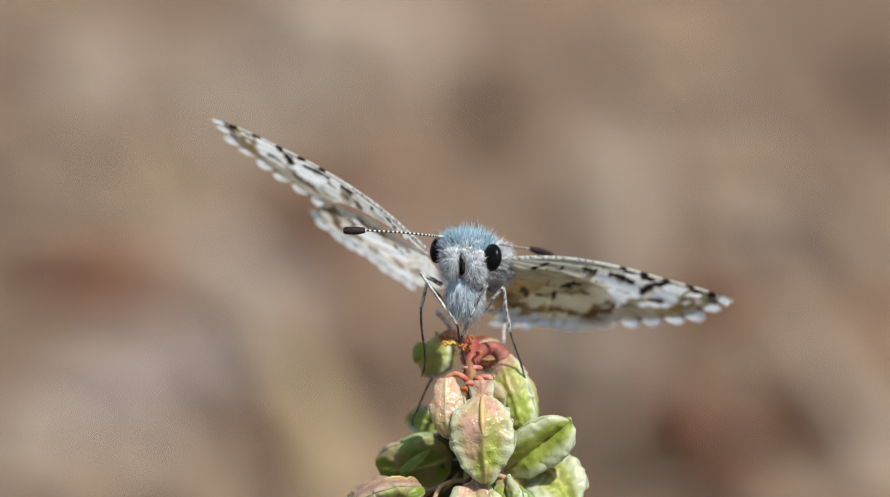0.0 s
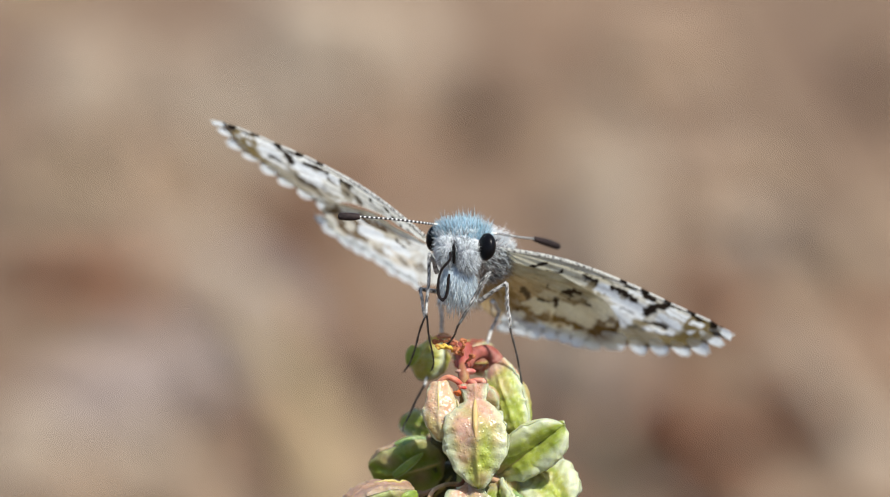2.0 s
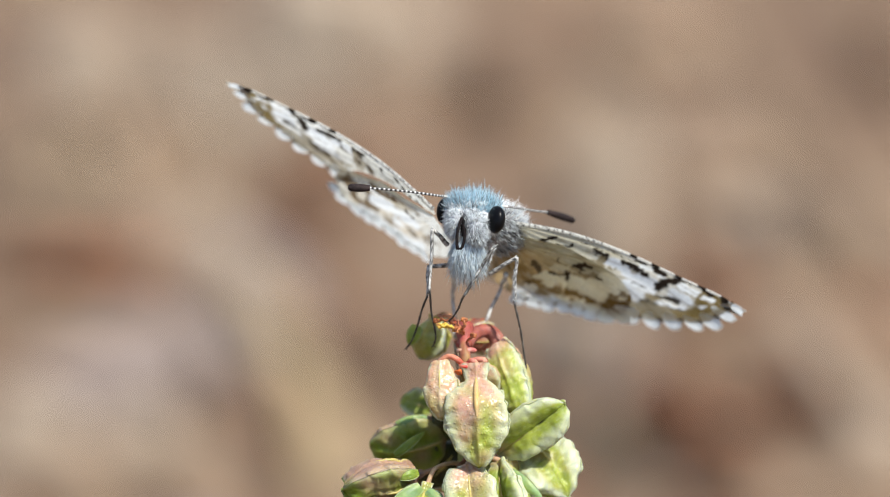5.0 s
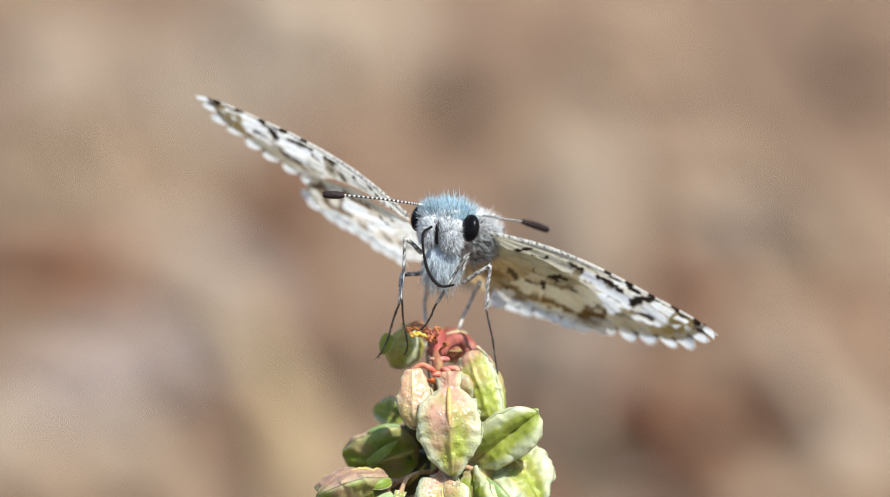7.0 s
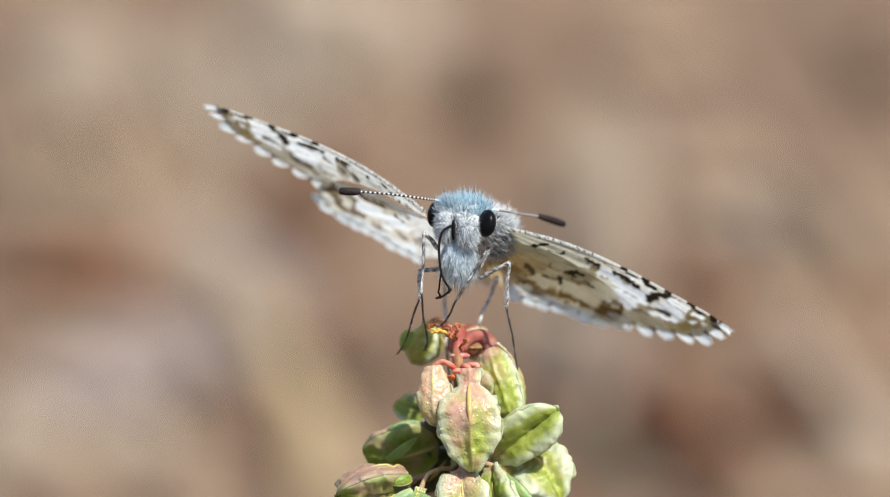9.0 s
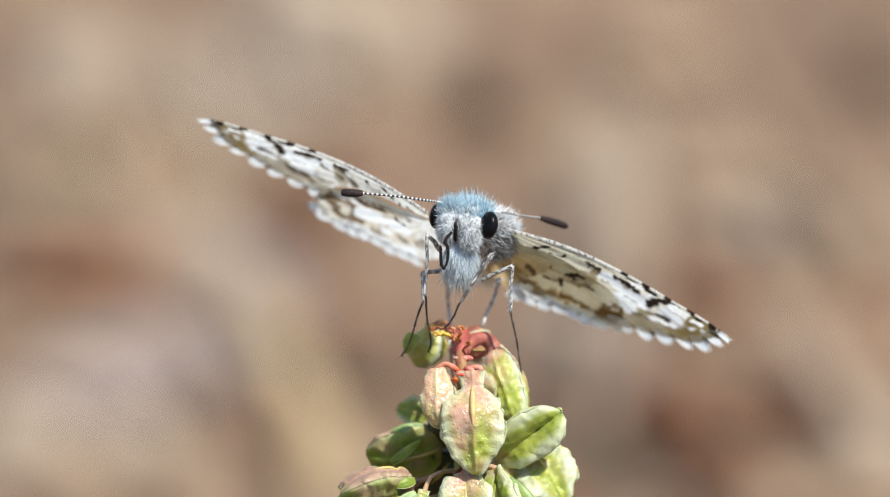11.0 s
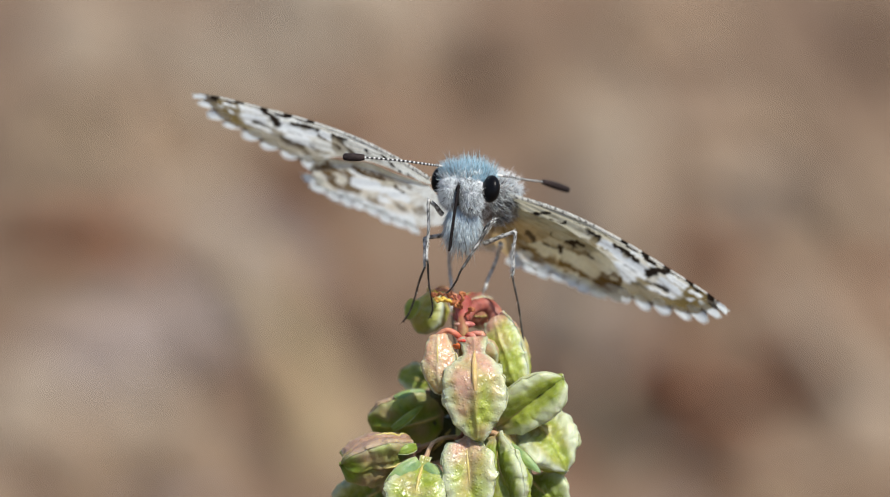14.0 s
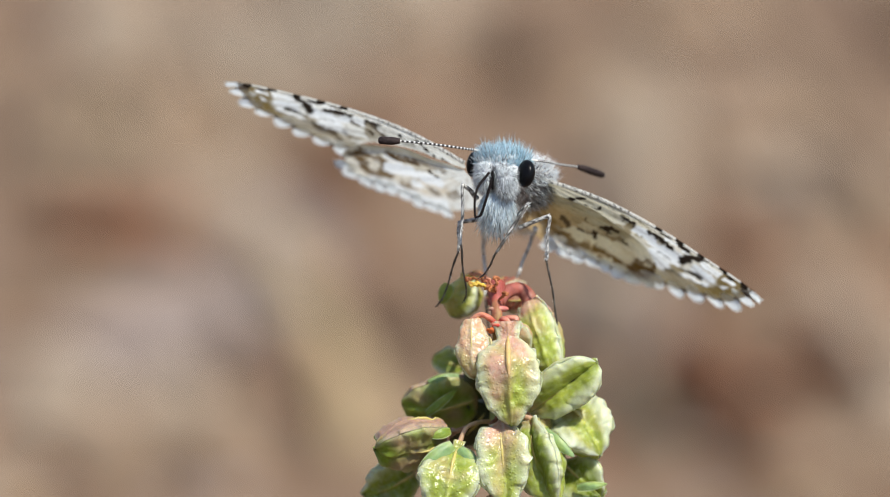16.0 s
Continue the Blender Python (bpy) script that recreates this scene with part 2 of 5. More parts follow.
GREY, LILAC, TAN, STRAW = (0.36, 0.285, 0.212), (0.285, 0.228, 0.20), (0.275, 0.195, 0.132), (0.37, 0.275, 0.16)
RUST, DARK, MOSS = (0.228, 0.090, 0.044), (0.160, 0.102, 0.066), (0.11, 0.115, 0.085)
PALE_STONES = (
    (-6.78, 12.44, 3.4, 3.4, 0), (-3.44, 11.33, 3.0, 2.6, 0), (-12.61, 9.11, 2.6, 2.6, 0), (-18.44, 9.67, 3.0, 2.4, 0), (-20.67, 6.06, 3.0, 3.0, 2), (-15.11, 5.78, 2.8, 2.4, 2), (-18.17, -5.61, 2.8, 2.6, 1), (-15.11, -4.5, 2.4, 3.0, 1),
    (-9.56, -0.89, 2.6, 3.6, 1), (-11.22, -3.39, 2.2, 2.6, 1), (7.39, 5.22, 2.2, 4.0, 0), (7.81, 0.5, 2.2, 4.2, 0), (7.53, -4.22, 2.0, 3.4, 1), (15.44, -2.28, 3.4, 1.6, 2), (-18.44, -10.89, 2.6, 2.2, 2),
    (12.94, 4.94, 3.6, 1.4, 2), (18.78, 1.06, 3.4, 1.4, 2), (15.17, -11.44, 2.6, 1.4, 2), (20.44, -10.61, 2.6, 1.6, 2), (9.61, 10.78, 3.4, 1.6, 2), (-12.61, -10.06, 2.4, 2.6, 2), (-20.8, -7.8, 2.4, 2.0, 0), (-19.6, 2.6, 2.6, 1.6, 2), (-15.4, -8.6, 2.0, 1.6, 0), (21.2, -8.6, 1.8, 1.6, 0), (-18.2, 4.4, 3.4, 1.4, 3), (-14.2, 4.8, 2.4, 1.2, 3), (5.7, -3.4, 2.0, 3.2, 0), (6.6, -1.0, 1.8, 2.6, 1), (-16.5, 2.2, 3.0, 1.6, 2), (-12.5, 1.2, 2.6, 1.6, 0), (-8.4, 7.6, 3.0, 1.8, 0), (-3.6, 7.2, 2.4, 1.6, 2), (19.5, -4.2, 2.6, 1.6, 2), (14.6, 2.2, 2.6, 1.4, 0))
for i, (x, z, w, h, tone) in enumerate(PALE_STONES):
    stone(x, z, w, h, (GREY, LILAC, TAN, STRAW)[tone], i + 1.5, "pale weathered stone lying on dry soil")
BROWN_LEAVES = (
    (1.83, 9.11, 2.4, 2.4), (-6.78, 3, 2.2, 2.4), (10.03, -5.06, 2.2, 4.0), (21, 10.5, 2.0, 2.2), (-6.22, -4.22, 1.8, 2.6), (11, -0.33, 1.8, 2.4),
    (17.94, -5.61, 2.6, 2.0), (12.39, -9.22, 2.0, 2.0), (-2.33, -4.5, 1.6, 2.6), (-19.83, 0.5, 2.4, 2.0), (15.44, -6.17, 2.0, 1.8), (11.6, -7.4, 2.6, 2.4), (14.2, -10.6, 2.4, 2.0), (-8.4, 3.4, 2.6, 2.0), (-16.8, 0.4, 3.0, 1.4), (-20.6, 0.0, 2.4, 1.4), (14.4, -1.2, 3.0, 2.0), (18.6, -1.8, 2.6, 1.8), (-6.4, 6.2, 1.8, 1.4), (-9.4, 0.2, 2.2, 2.4), (-7.0, -1.4, 1.8, 2.2))
for i, (x, z, w, h) in enumerate(BROWN_LEAVES):
    dead_leaf(x, z, w, h, RUST if i in (1, 2, 5, 6, 9, 10, 11, 12) or i > 12 else DARK, i + 4.2, "curled dead brown leaf on dry soil")
dead_leaf(7.25, -8.94, 2.2, 2.2, MOSS, 21.0, "grey-green withered leaf on dry soil")
for x0, z0, x1, z1, r, i in ((-5.11, -11.44, -10.67, -2.56, 1.5, 1), (-6.62, -11.72, -9.2, -3.39, 1.0, 2), (6.83, -11.72, 8.22, 0.5, 0.8, 3), (-2.33, 5.78, -4, 11.61, 0.7, 4), (17.67, 3, 12.39, 10.5, 0.9, 5), (21.56, -1.72, 16.56, 5.5, 0.9, 6), (-14.56, 0.5, -18.17, 6.61, 1.0, 7), (21.56, -11.17, 16.56, -4.5, 0.9, 8), (-10.11, 3, -13.44, 8.83, 0.8, 9)):
    straw(x0, z0, x1, z1, r, STRAW if i < 3 else (TAN if i < 8 else GREY), float(i), "dry straw-coloured stalk leaning over the soil")


def litter_scatter():
    """Small crumbs of soil, bark and chaff, uncountable."""
    rnd = random.Random(11)
    s = Shape()
    for i in range(1500):
        y = 0.14 + 0.75 * rnd.random()
        x = rnd.uniform(-0.16, 0.16) * (y + 0.3)
        w = rnd.uniform(0.7, 3.2)
        base = rnd.choice((GREY, TAN, TAN, STRAW, RUST, DARK, LILAC))
        b = blob((x * 1000, y * 1000, w * 0.25), (w, w * rnd.uniform(0.3, 1.2), w * rnd.uniform(0.2, 0.5)), pose(0, 0, 0, 0, 0, rnd.uniform(0, 180)).to_3x3(), lambda n, p: base, 5, 7, 0.3, i * 0.37, 0.9)
        s.add(b.v, b.f, b.c)
    ob = new("soil_crumbs", s.mesh("soil_crumbs"))
    ob.data.materials.append(M_LITTER)
    return tagged(ob, "crumbs of soil, bark and dry chaff scattered about", "litter", kind="stuff")


litter_scatter()

# ---- the dock's seed head ----
STEM_FOOT = VIEW @ Vector((1.0 * MM, 6 * MM, -30 * MM))
STEM_FOOT = Vector((STEM_FOOT.x + 0.012, STEM_FOOT.y + 0.02, 0.0))
dock = new("dock_plant")
dock.location = STEM_FOOT
tagged(dock, "green and pink dock seed head of winged fruits", "plant")


def on_dock(p):
    return VIEW @ (Vector(p) * MM) - STEM_FOOT


LEAF_GREEN, PALE_GREEN, CREAM = (0.20, 0.285, 0.016), (0.45, 0.51, 0.085), (0.69, 0.725, 0.48)
PINK, RED, ORANGE, WINE = (0.70, 0.42, 0.30), (0.62, 0.05, 0.03), (0.78, 0.43, 0.26), (0.36, 0.075, 0.05)


FRUITS = {}


def fruit(base, tip, half, roll, blush=0.4, green=0.5, seed=0.0, stalk=None, flare=1.0, widest=0.42, tint=PINK, neck=0.18, plump=0.48, rib=0.2, collar=0.08, bow=2.2, blunt=0.62, thick=0.14, rim=0.68, pale=1.0, heart=0.0, throat_pink=0.6):
    """A dock fruit: three papery valves with a swollen rib each round a nutlet, hung from its stalk."""
    base, tip = Vector(base), Vector(tip)
    axis = (tip - base).normalized()
    length = (tip - base).length
    face = Vector((0, -1, 0))
    face = (face - axis * face.dot(axis)).normalized()
    face.rotate(Matrix.Rotation(radians(roll), 3, axis))
    side = axis.cross(face)

    def profile(v):
        e = math.log(0.5) / math.log(widest)
        k = (v - collar) / (1 - collar)
        body = math.sin(math.pi * k ** e) ** blunt if 0 < k < 1 else 0.0
        throat = neck * (1 - v) ** 2
        return (body ** 2 + throat ** 2) ** 0.5

    def skin(th, u, v):
        k = min(1.0, abs(u) / 0.9)
        keel = k ** bow
        r = half * profile(v) * (plump + (1 - plump) * keel * flare)
        r -= half * 0.008 * max(0.0, abs(u) - 0.9) * 10
        r += half * 0.07 * math.exp(-(u / 0.12) ** 2) * min(1.0, profile(v))
        r *= 1 + 0.03 * keel * math.sin(v * 11 + seed * 3 + th * 2) + 0.06 * keel * wobble((v * 5, seed, th), 1.0)
        n = (face * math.cos(th) + side * math.sin(th))
        p = base + axis * (length * v) + n * r
        p += side * (0.18 * half * math.sin(v * 2.6) * wobble((seed, 3.0, 1.0), 1.7))
        fold = abs(wobble(p, 1.5, seed + 1))
        p += n * (0.22 * wobble(p, 0.7, seed) + 0.16 * (0.2 - fold) + 0.09 * wobble(p, 2.6, seed) + 0.03 * wobble(p, 6.5, seed) + 0.022 * wobble(p, 13.0, seed) + 0.07 * wobble((u * 2.2, v * length * 3.2, seed), 1.0, seed)) * min(1, profile(v) * 1.5) * min(1.0, half / 1.5)
        p += axis * 0.3 * keel * wobble(p, 1.6, seed + 3)
        return p, n

    core = blob(base + axis * length * 0.45, (half * 0.26, half * 0.26, length * 0.34), Vector((0, 0, 1)).rotation_difference(axis).to_matrix(), lambda n, p: (0.16, 0.10, 0.04), 8, 10)
    fr = part("fruit", core, M_CALLUS, dock, place=on_dock)
    nu, nv = 34, 52
    for leaf in range(3):
        th0 = leaf * 2 * math.pi / 3
        verts, cs, faces = [], [], []
        for layer in (0, 1):
            for i in range(nv + 1):
                v = i / nv
                for j in range(nu + 1):
                    u = j / nu * 2 - 1
                    p, n = skin(th0 + u * math.pi / 3, u, v)
                    if layer:
                        p = p - n * 0.13
                    verts.append(p)
                    w = wobble(p, 0.75, seed + leaf) + 0.5 * wobble(p, 2.4, seed + 5)
                    rosy = blush[leaf] if isinstance(blush, tuple) else blush
                    c = mixed(PALE_GREEN, LEAF_GREEN, green + 0.38 * w + 0.45 * math.sin(math.pi * min(1, abs(u) / 0.85)) - 0.25)
                    c = mixed(c, tint, rosy * 1.35 * (1.05 - 0.8 * v) + 0.8 * wobble(p, 1.0, seed + 9) - 0.25 + throat_pink * min(1.0, max(0.0, 1.6 - 1.6 * v / max(collar, 0.2))))
                    c = mixed(c, CREAM, heart * math.exp(-(u / 0.45) ** 2) * (0.75 + 0.5 * wobble(p, 2.0, seed + 7)))
                    c = mixed(c, CREAM, pale * min(0.95, max(0.0, abs(u) - rim - 0.12 * wobble(p, 1.4, seed + 6)) * 4.0 * (1 - 0.3 * min(1.0, rosy))) + pale * 0.35 * max(0.0, wobble(p, 3.0, seed + 2)) + pale * 0.5 * max(0.0, wobble(p, 9.0, seed + 4) - 0.1))
                    cs.append(c)
        m = (nv + 1) * (nu + 1)
        for i in range(nv):
            for j in range(nu):
                a = i * (nu + 1) + j
                faces += [(a, a + 1, a + nu + 2, a + nu + 1), (m + a, m + a + nu + 1, m + a + nu + 2, m + a + 1)]
        for i in range(nv):
            for j in (0, nu):
                a, b = i * (nu + 1) + j, (i + 1) * (nu + 1) + j
                faces.append((a, b, b + m, a + m) if j else (b, a, a + m, b + m))
        part("valve", Shape().add(verts, faces, cs), M_GRAINY if seed in (1.0, 2.0, 12.0, 13.0) else M_VALVE, fr, place=on_dock)
        ribs = [skin(th0, 0.0, v)[0] - skin(th0, 0.0, v)[1] * (0.03 - 0.03 * rib) for v in [0.14 + 0.036 * k for k in range(13)]]
        rr = [half * (0.035 + 0.08 * rib) * math.sin(math.pi * (k + 0.6) / 13.2) ** 0.7 for k in range(13)]
        part("callus", tube(ribs, rr, 8, lambda t, k: mixed(mixed(PALE_GREEN, (0.52, 0.36, 0.13), 0.4 + rib), tint, (0.1 + 0.2 * rib) + 0.4 * wobble((t * 5, k, seed), 1))), M_CALLUS, fr, "swollen pale midrib", place=on_dock)
    if stalk:
        pts = curve([*stalk, base, base + axis * length * 0.06], 6)
        rs = [thick + 0.16 * max(0, (i / len(pts)) - 0.5) for i in range(len(pts))]
        part("pedicel", tube(pts, rs, 8, lambda t, k: mixed((0.27, 0.075, 0.058) if thick > 0.15 else (0.42, 0.06, 0.045) if stalk[0][2] > -6.5 else (0.44, 0.33, 0.16), tint, (t * 0.9 if thick < 0.15 else 0.45 * t ** 4) + 0.4 * wobble((t * 8, k, seed), 1))), M_STALK, fr, "slender curved reddish fruit stalk", place=on_dock)
    FRUITS[seed] = fr
    return fr


STEM = [(0.42, 2, -3.75), (0.45, 1.2, -4.52), (0.47, 0.6, -5.62), (0.62, 2.2, -7.89), (0.67, 2.6, -10.14), (0.79, 3, -12.4), (0.87, 3.6, -15.8), (1.08, 6, -24.42)]
stem_pts = curve(STEM, 6)
STEM_END = Vector(stem_pts[-1])
foot_local = (VIEW.inverted() @ STEM_FOOT) / MM
stem_pts = stem_pts + [STEM_END.lerp(foot_local, k / 12) for k in range(1, 13)]
part("stem", tube(stem_pts, [0.28 + 0.03 * max(0, 7 - i) + min(0.5, max(0, i - 14) * 0.03) for i in range(len(stem_pts))], 12,
     lambda t, k: mixed(mixed((0.31, 0.068, 0.055), (0.50, 0.20, 0.16), 0.5 * wobble((t * 90, k * 1.3, 8), 0.7)), (0.34, 0.34, 0.10), t * 4 - 0.45 + 0.3 * wobble((t * 60, k, 3), 0.5))), M_STALK, dock, "red ridged main stem turning green below", place=on_dock)
for y, r in ((614, 0.52), (641, 0.40)):
    z = (438 - y) / 36
    part("node_ring", blob(((803 - 784) / 36, -0.3 if y == 641 else 1.0, z), (r, r, 0.18), None, lambda n, p: mixed(RED if y == 641 else (0.52, 0.17, 0.15), PINK, 0.25 + wobble(p, 3)), 8, 16, 0.3, y, 3.0), M_STALK, dock, "swollen bright red stem node" if y == 641 else "swollen rosy stem node", place=on_dock)

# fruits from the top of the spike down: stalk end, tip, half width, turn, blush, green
ROSY, GAP_SHADE = (0.50, 0.31, 0.22), (0.07, 0.075, 0.02)
fruit((1, -0.1, -5.55), (1.22, -1, -10.58), 1.84, 0, (1.15, 0.9, 0.6), -0.2, 1.0, [(0.53, 0.3, -5.64), (0.78, -0.1, -5.36)], widest=0.41, rim=0.60, neck=0.44, rib=0.5, collar=0.15, plump=0.72, bow=3.2, throat_pink=-0.2)
fruit((-0.72, 0, -5.42), (-0.64, -0.5, -8.20), 0.92, 8, (1.9, 1.0, 1.6), -0.3, 2.0, [(0.44, 0.3, -5.7), (0.11, -0.2, -5.33), (-0.33, -0.2, -5.16)], tint=ORANGE, widest=0.55, neck=0.5, collar=0.0, plump=0.92, bow=2.0, blunt=0.42, heart=0.5)
fruit((2.12, 2.7, -4.62), (3.24, 1.6, -8.27), 1.06, 12, (0.25, 0.15, 0.6), -0.1, 3.0, [(0.5, 1.5, -4.6), (0.82, 2.1, -4.16), (1.25, 2.5, -3.95), (1.66, 2.7, -3.97), (1.98, 2.75, -4.27)], widest=0.48, neck=0.6, collar=0.0, plump=0.88, blunt=0.46, thick=0.36, rib=0.05, throat_pink=1.1)
fruit((1.34, 0.8, -5.35), (1.9, 1.4, -7.14), 0.72, 20, 1.1, 0.1, 4.0, [(0.53, 0.8, -5.65), (0.95, 0.7, -5.35)], widest=0.5, neck=0.5, plump=0.7)
fruit((-0.9, 5.2, -3.33), (-1.36, 5, -5.42), 1.15, 25, (0.7, 0.5, 0.7), 0.0, 5.0, [(0.39, 2, -4.08), (-0.06, 4, -3.49), (-0.51, 5, -3.16)], widest=0.5, tint=(0.52, 0.40, 0.11), neck=0.5, plump=0.8)
fruit((0.23, 4.2, -4.39), (1.87, 6, -4.02), 0.95, 25, 2.2, 0.6, 6.0, [(0.45, 1.6, -4.86), (0.17, 2, -4.59)], widest=0.5, tint=WINE, neck=0.6, plump=0.85)
fruit((1.9, 1.6, -10.17), (5.39, 0, -7.5), 1.30, 4, (0.0, 0.35, 0.0), 0.08, 7.0, [(0.67, 2.4, -9.91), (1.4, 2.2, -10.19)], widest=0.55, flare=1.15, plump=0.20, bow=1.1, blunt=0.45, rim=0.56, pale=0.9)
fruit((3.48, 3, -9.45), (5.52, 1.2, -12.1), 1.75, -18, (0.45, 0.1, 0.1), 0.1, 8.0, [(0.67, 2.6, -10.14), (2.13, 3.2, -9.38)], widest=0.5, plump=0.56, flare=1.05, rim=0.52)
# deeper green, little cream: shade on this left fruit put into its colour
fruit((-0.15, 4.4, -9.05), (-4.23, 4.2, -9.75), 1.80, -24, (0.4, 1.9, 0.0), 0.75, 9.0, [(0.67, 2.6, -9.3), (0.25, 3.4, -8.95)], widest=0.48, plump=0.62, tint=ROSY, blunt=0.45, pale=0.25)
fruit((-0.97, 7, -8.02), (-2.73, 7.6, -7.46), 0.9, 0, 0.05, 0.4, 10.0, [(0.62, 2.6, -7.9), (0.03, 4, -7.94)], widest=0.5)
# likewise darkened in its colour for the shade it hangs in
fruit((-1.62, 1.4, -10.94), (-5.45, 0.2, -11.79), 1.50, -42, (0.8, 2.3, 0.0), 0.95, 11.0, [(0.73, 2.6, -10.48), (-0.34, 2, -10.46), (-1.06, 1.8, -10.73)], widest=0.5, flare=1.05, plump=0.66, tint=ROSY, blunt=0.38, pale=0.3, thick=0.10)
fruit((0.61, -0.2, -10.44), (1.05, -1.2, -14.58), 1.42, 0, (0.7, 0.1, 0.1), -0.3, 12.0, [(0.75, 2, -10.46), (0.67, 0.8, -10.31)], widest=0.42, neck=0.4, collar=0.02, flare=1.1, plump=0.36, bow=1.3, rim=0.62)
fruit((-1.36, 0.2, -11.40), (-1.99, -1.4, -15.0), 1.80, 3, 0.15, 0.15, 13.0, [(0.76, 2.2, -10.55), (-0.25, 0.8, -10.42), (-1, 0.2, -10.67)], widest=0.48, neck=0.2, collar=0.10, plump=0.55, thick=0.10)
fruit((2.17, 0.6, -10.3), (3.33, -0.5, -14.42), 1.45, 35, 0.0, 0.25, 14.0, [(0.76, 2.2, -10.55), (1.45, 1.2, -10.18)], widest=0.45, neck=0.35, collar=0.04, flare=1.15, plump=0.30, bow=1.3, rim=0.68)
fruit((3.68, 3.4, -12.36), (5.62, 2.2, -14.19), 1.4, 10, 0.02, 0.6, 15.0, [(0.79, 3, -11.56), (2.42, 3.4, -11.8)], widest=0.5)
fruit((-3.27, 4.6, -12.75), (-6.14, 4.4, -14.15), 1.5, -20, 0.08, 0.7, 16.0, [(0.79, 3, -11.56), (-1.24, 4.2, -11.94)], widest=0.5)
fruit((1.47, 5, -9.66), (3.44, 6.6, -10.84), 1.5, 15, 0.1, 1.0, 17.0, [(0.67, 3, -9.6), (1.01, 4.2, -9.58)])
# inner fruits painted very dark green: shade in the gaps put into their colour
fruit((0.17, 4.4, -9.5), (-1.96, 6, -11.67), 1.7, -20, 2.5, 1.1, 18.0, [(0.67, 3, -9.31), (0.45, 3.8, -9.34)], tint=GAP_SHADE, pale=0.1)
fruit((0.79, 3.6, -7.08), (1.86, 4.6, -9.22), 1.3, 15, 2.5, 1.1, 19.0, [(0.56, 1.6, -6.76), (0.67, 2.6, -6.89)], tint=GAP_SHADE, pale=0.1)
fruit((0.17, 3.4, -7.08), (-0.68, 4.4, -9.36), 1.3, -15, 2.5, 1.2, 22.0, [(0.56, 1.6, -6.76), (0.39, 2.6, -6.89)], tint=GAP_SHADE, pale=0.1)
fruit((-0.39, 0.8, -14.54), (-1.08, -0.4, -17.81), 1.6, 20, 0.1, 0.5, 20.0, [(0.84, 3.2, -14.09), (0.17, 1.8, -14.17)])
fruit((2.12, 0.6, -14.67), (2.94, -0.6, -17.94), 1.6, 45, 0.1, 0.5, 21.0, [(0.84, 3.2, -14.09), (1.51, 1.8, -14.25)])


def tepal(owner, base, tip, half, col, seed):
    """A small outer flower leaf left at a fruit's base: a thin bowed blade with a pointed tip."""
    base, tip = Vector(base), Vector(tip)
    axis = (tip - base).normalized()
    side = axis.cross(Vector((0, -1, 0))).normalized()
    out = side.cross(axis).normalized()
    verts, faces, cs = [], [], []
    nu, nv = 8, 14
    for layer in (0, 1):
        for i in range(nv + 1):
            v = i / nv
            w = half * (math.sin(math.pi * (0.12 + 0.88 * v)) ** 0.6) * (1 - 0.25 * v)
            for j in range(nu + 1):
                u = j / nu * 2 - 1
                p = base.lerp(tip, v) + side * (u * w) + out * (0.22 * math.sin(math.pi * v) - 0.35 * w * u * u + 0.05 * wobble((u * 2, v * 4, seed), 1.3) - 0.07 * layer)
                verts.append(p)
                cs.append(mixed(mixed(col, PALE_GREEN, 0.4 * abs(u) + 0.5 * wobble(p, 2.0, seed)), CREAM, max(0.0, abs(u) - 0.8) * 2.5))
    m = (nv + 1) * (nu + 1)
    for i in range(nv):
        for j in range(nu):
            a = i * (nu + 1) + j
            faces += [(a, a + 1, a + nu + 2, a + nu + 1), (m + a, m + a + nu + 1, m + a + nu + 2, m + a + 1)]
        for j in (0, nu):
            a, b = i * (nu + 1) + j, (i + 1) * (nu + 1) + j
            faces.append((a, b, b + m, a + m) if j else (b, a, a + m, b + m))
    part("tepal", Shape().add(verts, faces, cs), M_VALVE, owner, "small green outer flower leaf", place=on_dock)


TEAL, FRESH = (0.30, 0.46, 0.20), (0.25, 0.36, 0.06)
tepal(FRUITS[9.0], (-3.0, 2.5, -10.1), (-1.5, 2.6, -8.9), 0.26, FRESH, 1.0)
tepal(FRUITS[9.0], (-1.4, 3.0, -8.35), (-3.0, 3.0, -8.5), 0.36, TEAL, 2.0)
tepal(FRUITS[13.0], (-1.7, -0.7, -11.5), (-3.4, -1.0, -12.7), 0.46, TEAL, 3.0)
tepal(FRUITS[13.0], (-1.4, -0.7, -11.7), (-0.15, -1.0, -13.0), 0.42, TEAL, 4.0)
tepal(FRUITS[14.0], (2.7, -0.3, -10.8), (4.25, -0.7, -12.1), 0.36, TEAL, 5.0)
tepal(FRUITS[15.0], (4.4, 1.6, -13.7), (5.9, 1.4, -13.5), 0.26, TEAL, 6.0)
tepal(FRUITS[11.0], (-1.8, 0.2, -10.85), (-2.9, -0.2, -11.15), 0.30, FRESH, 7.0)
tepal(FRUITS[5.0], (-1.9, 4.0, -3.7), (-2.3, 4.0, -4.7), 0.42, (0.24, 0.32, 0.05), 8.0)


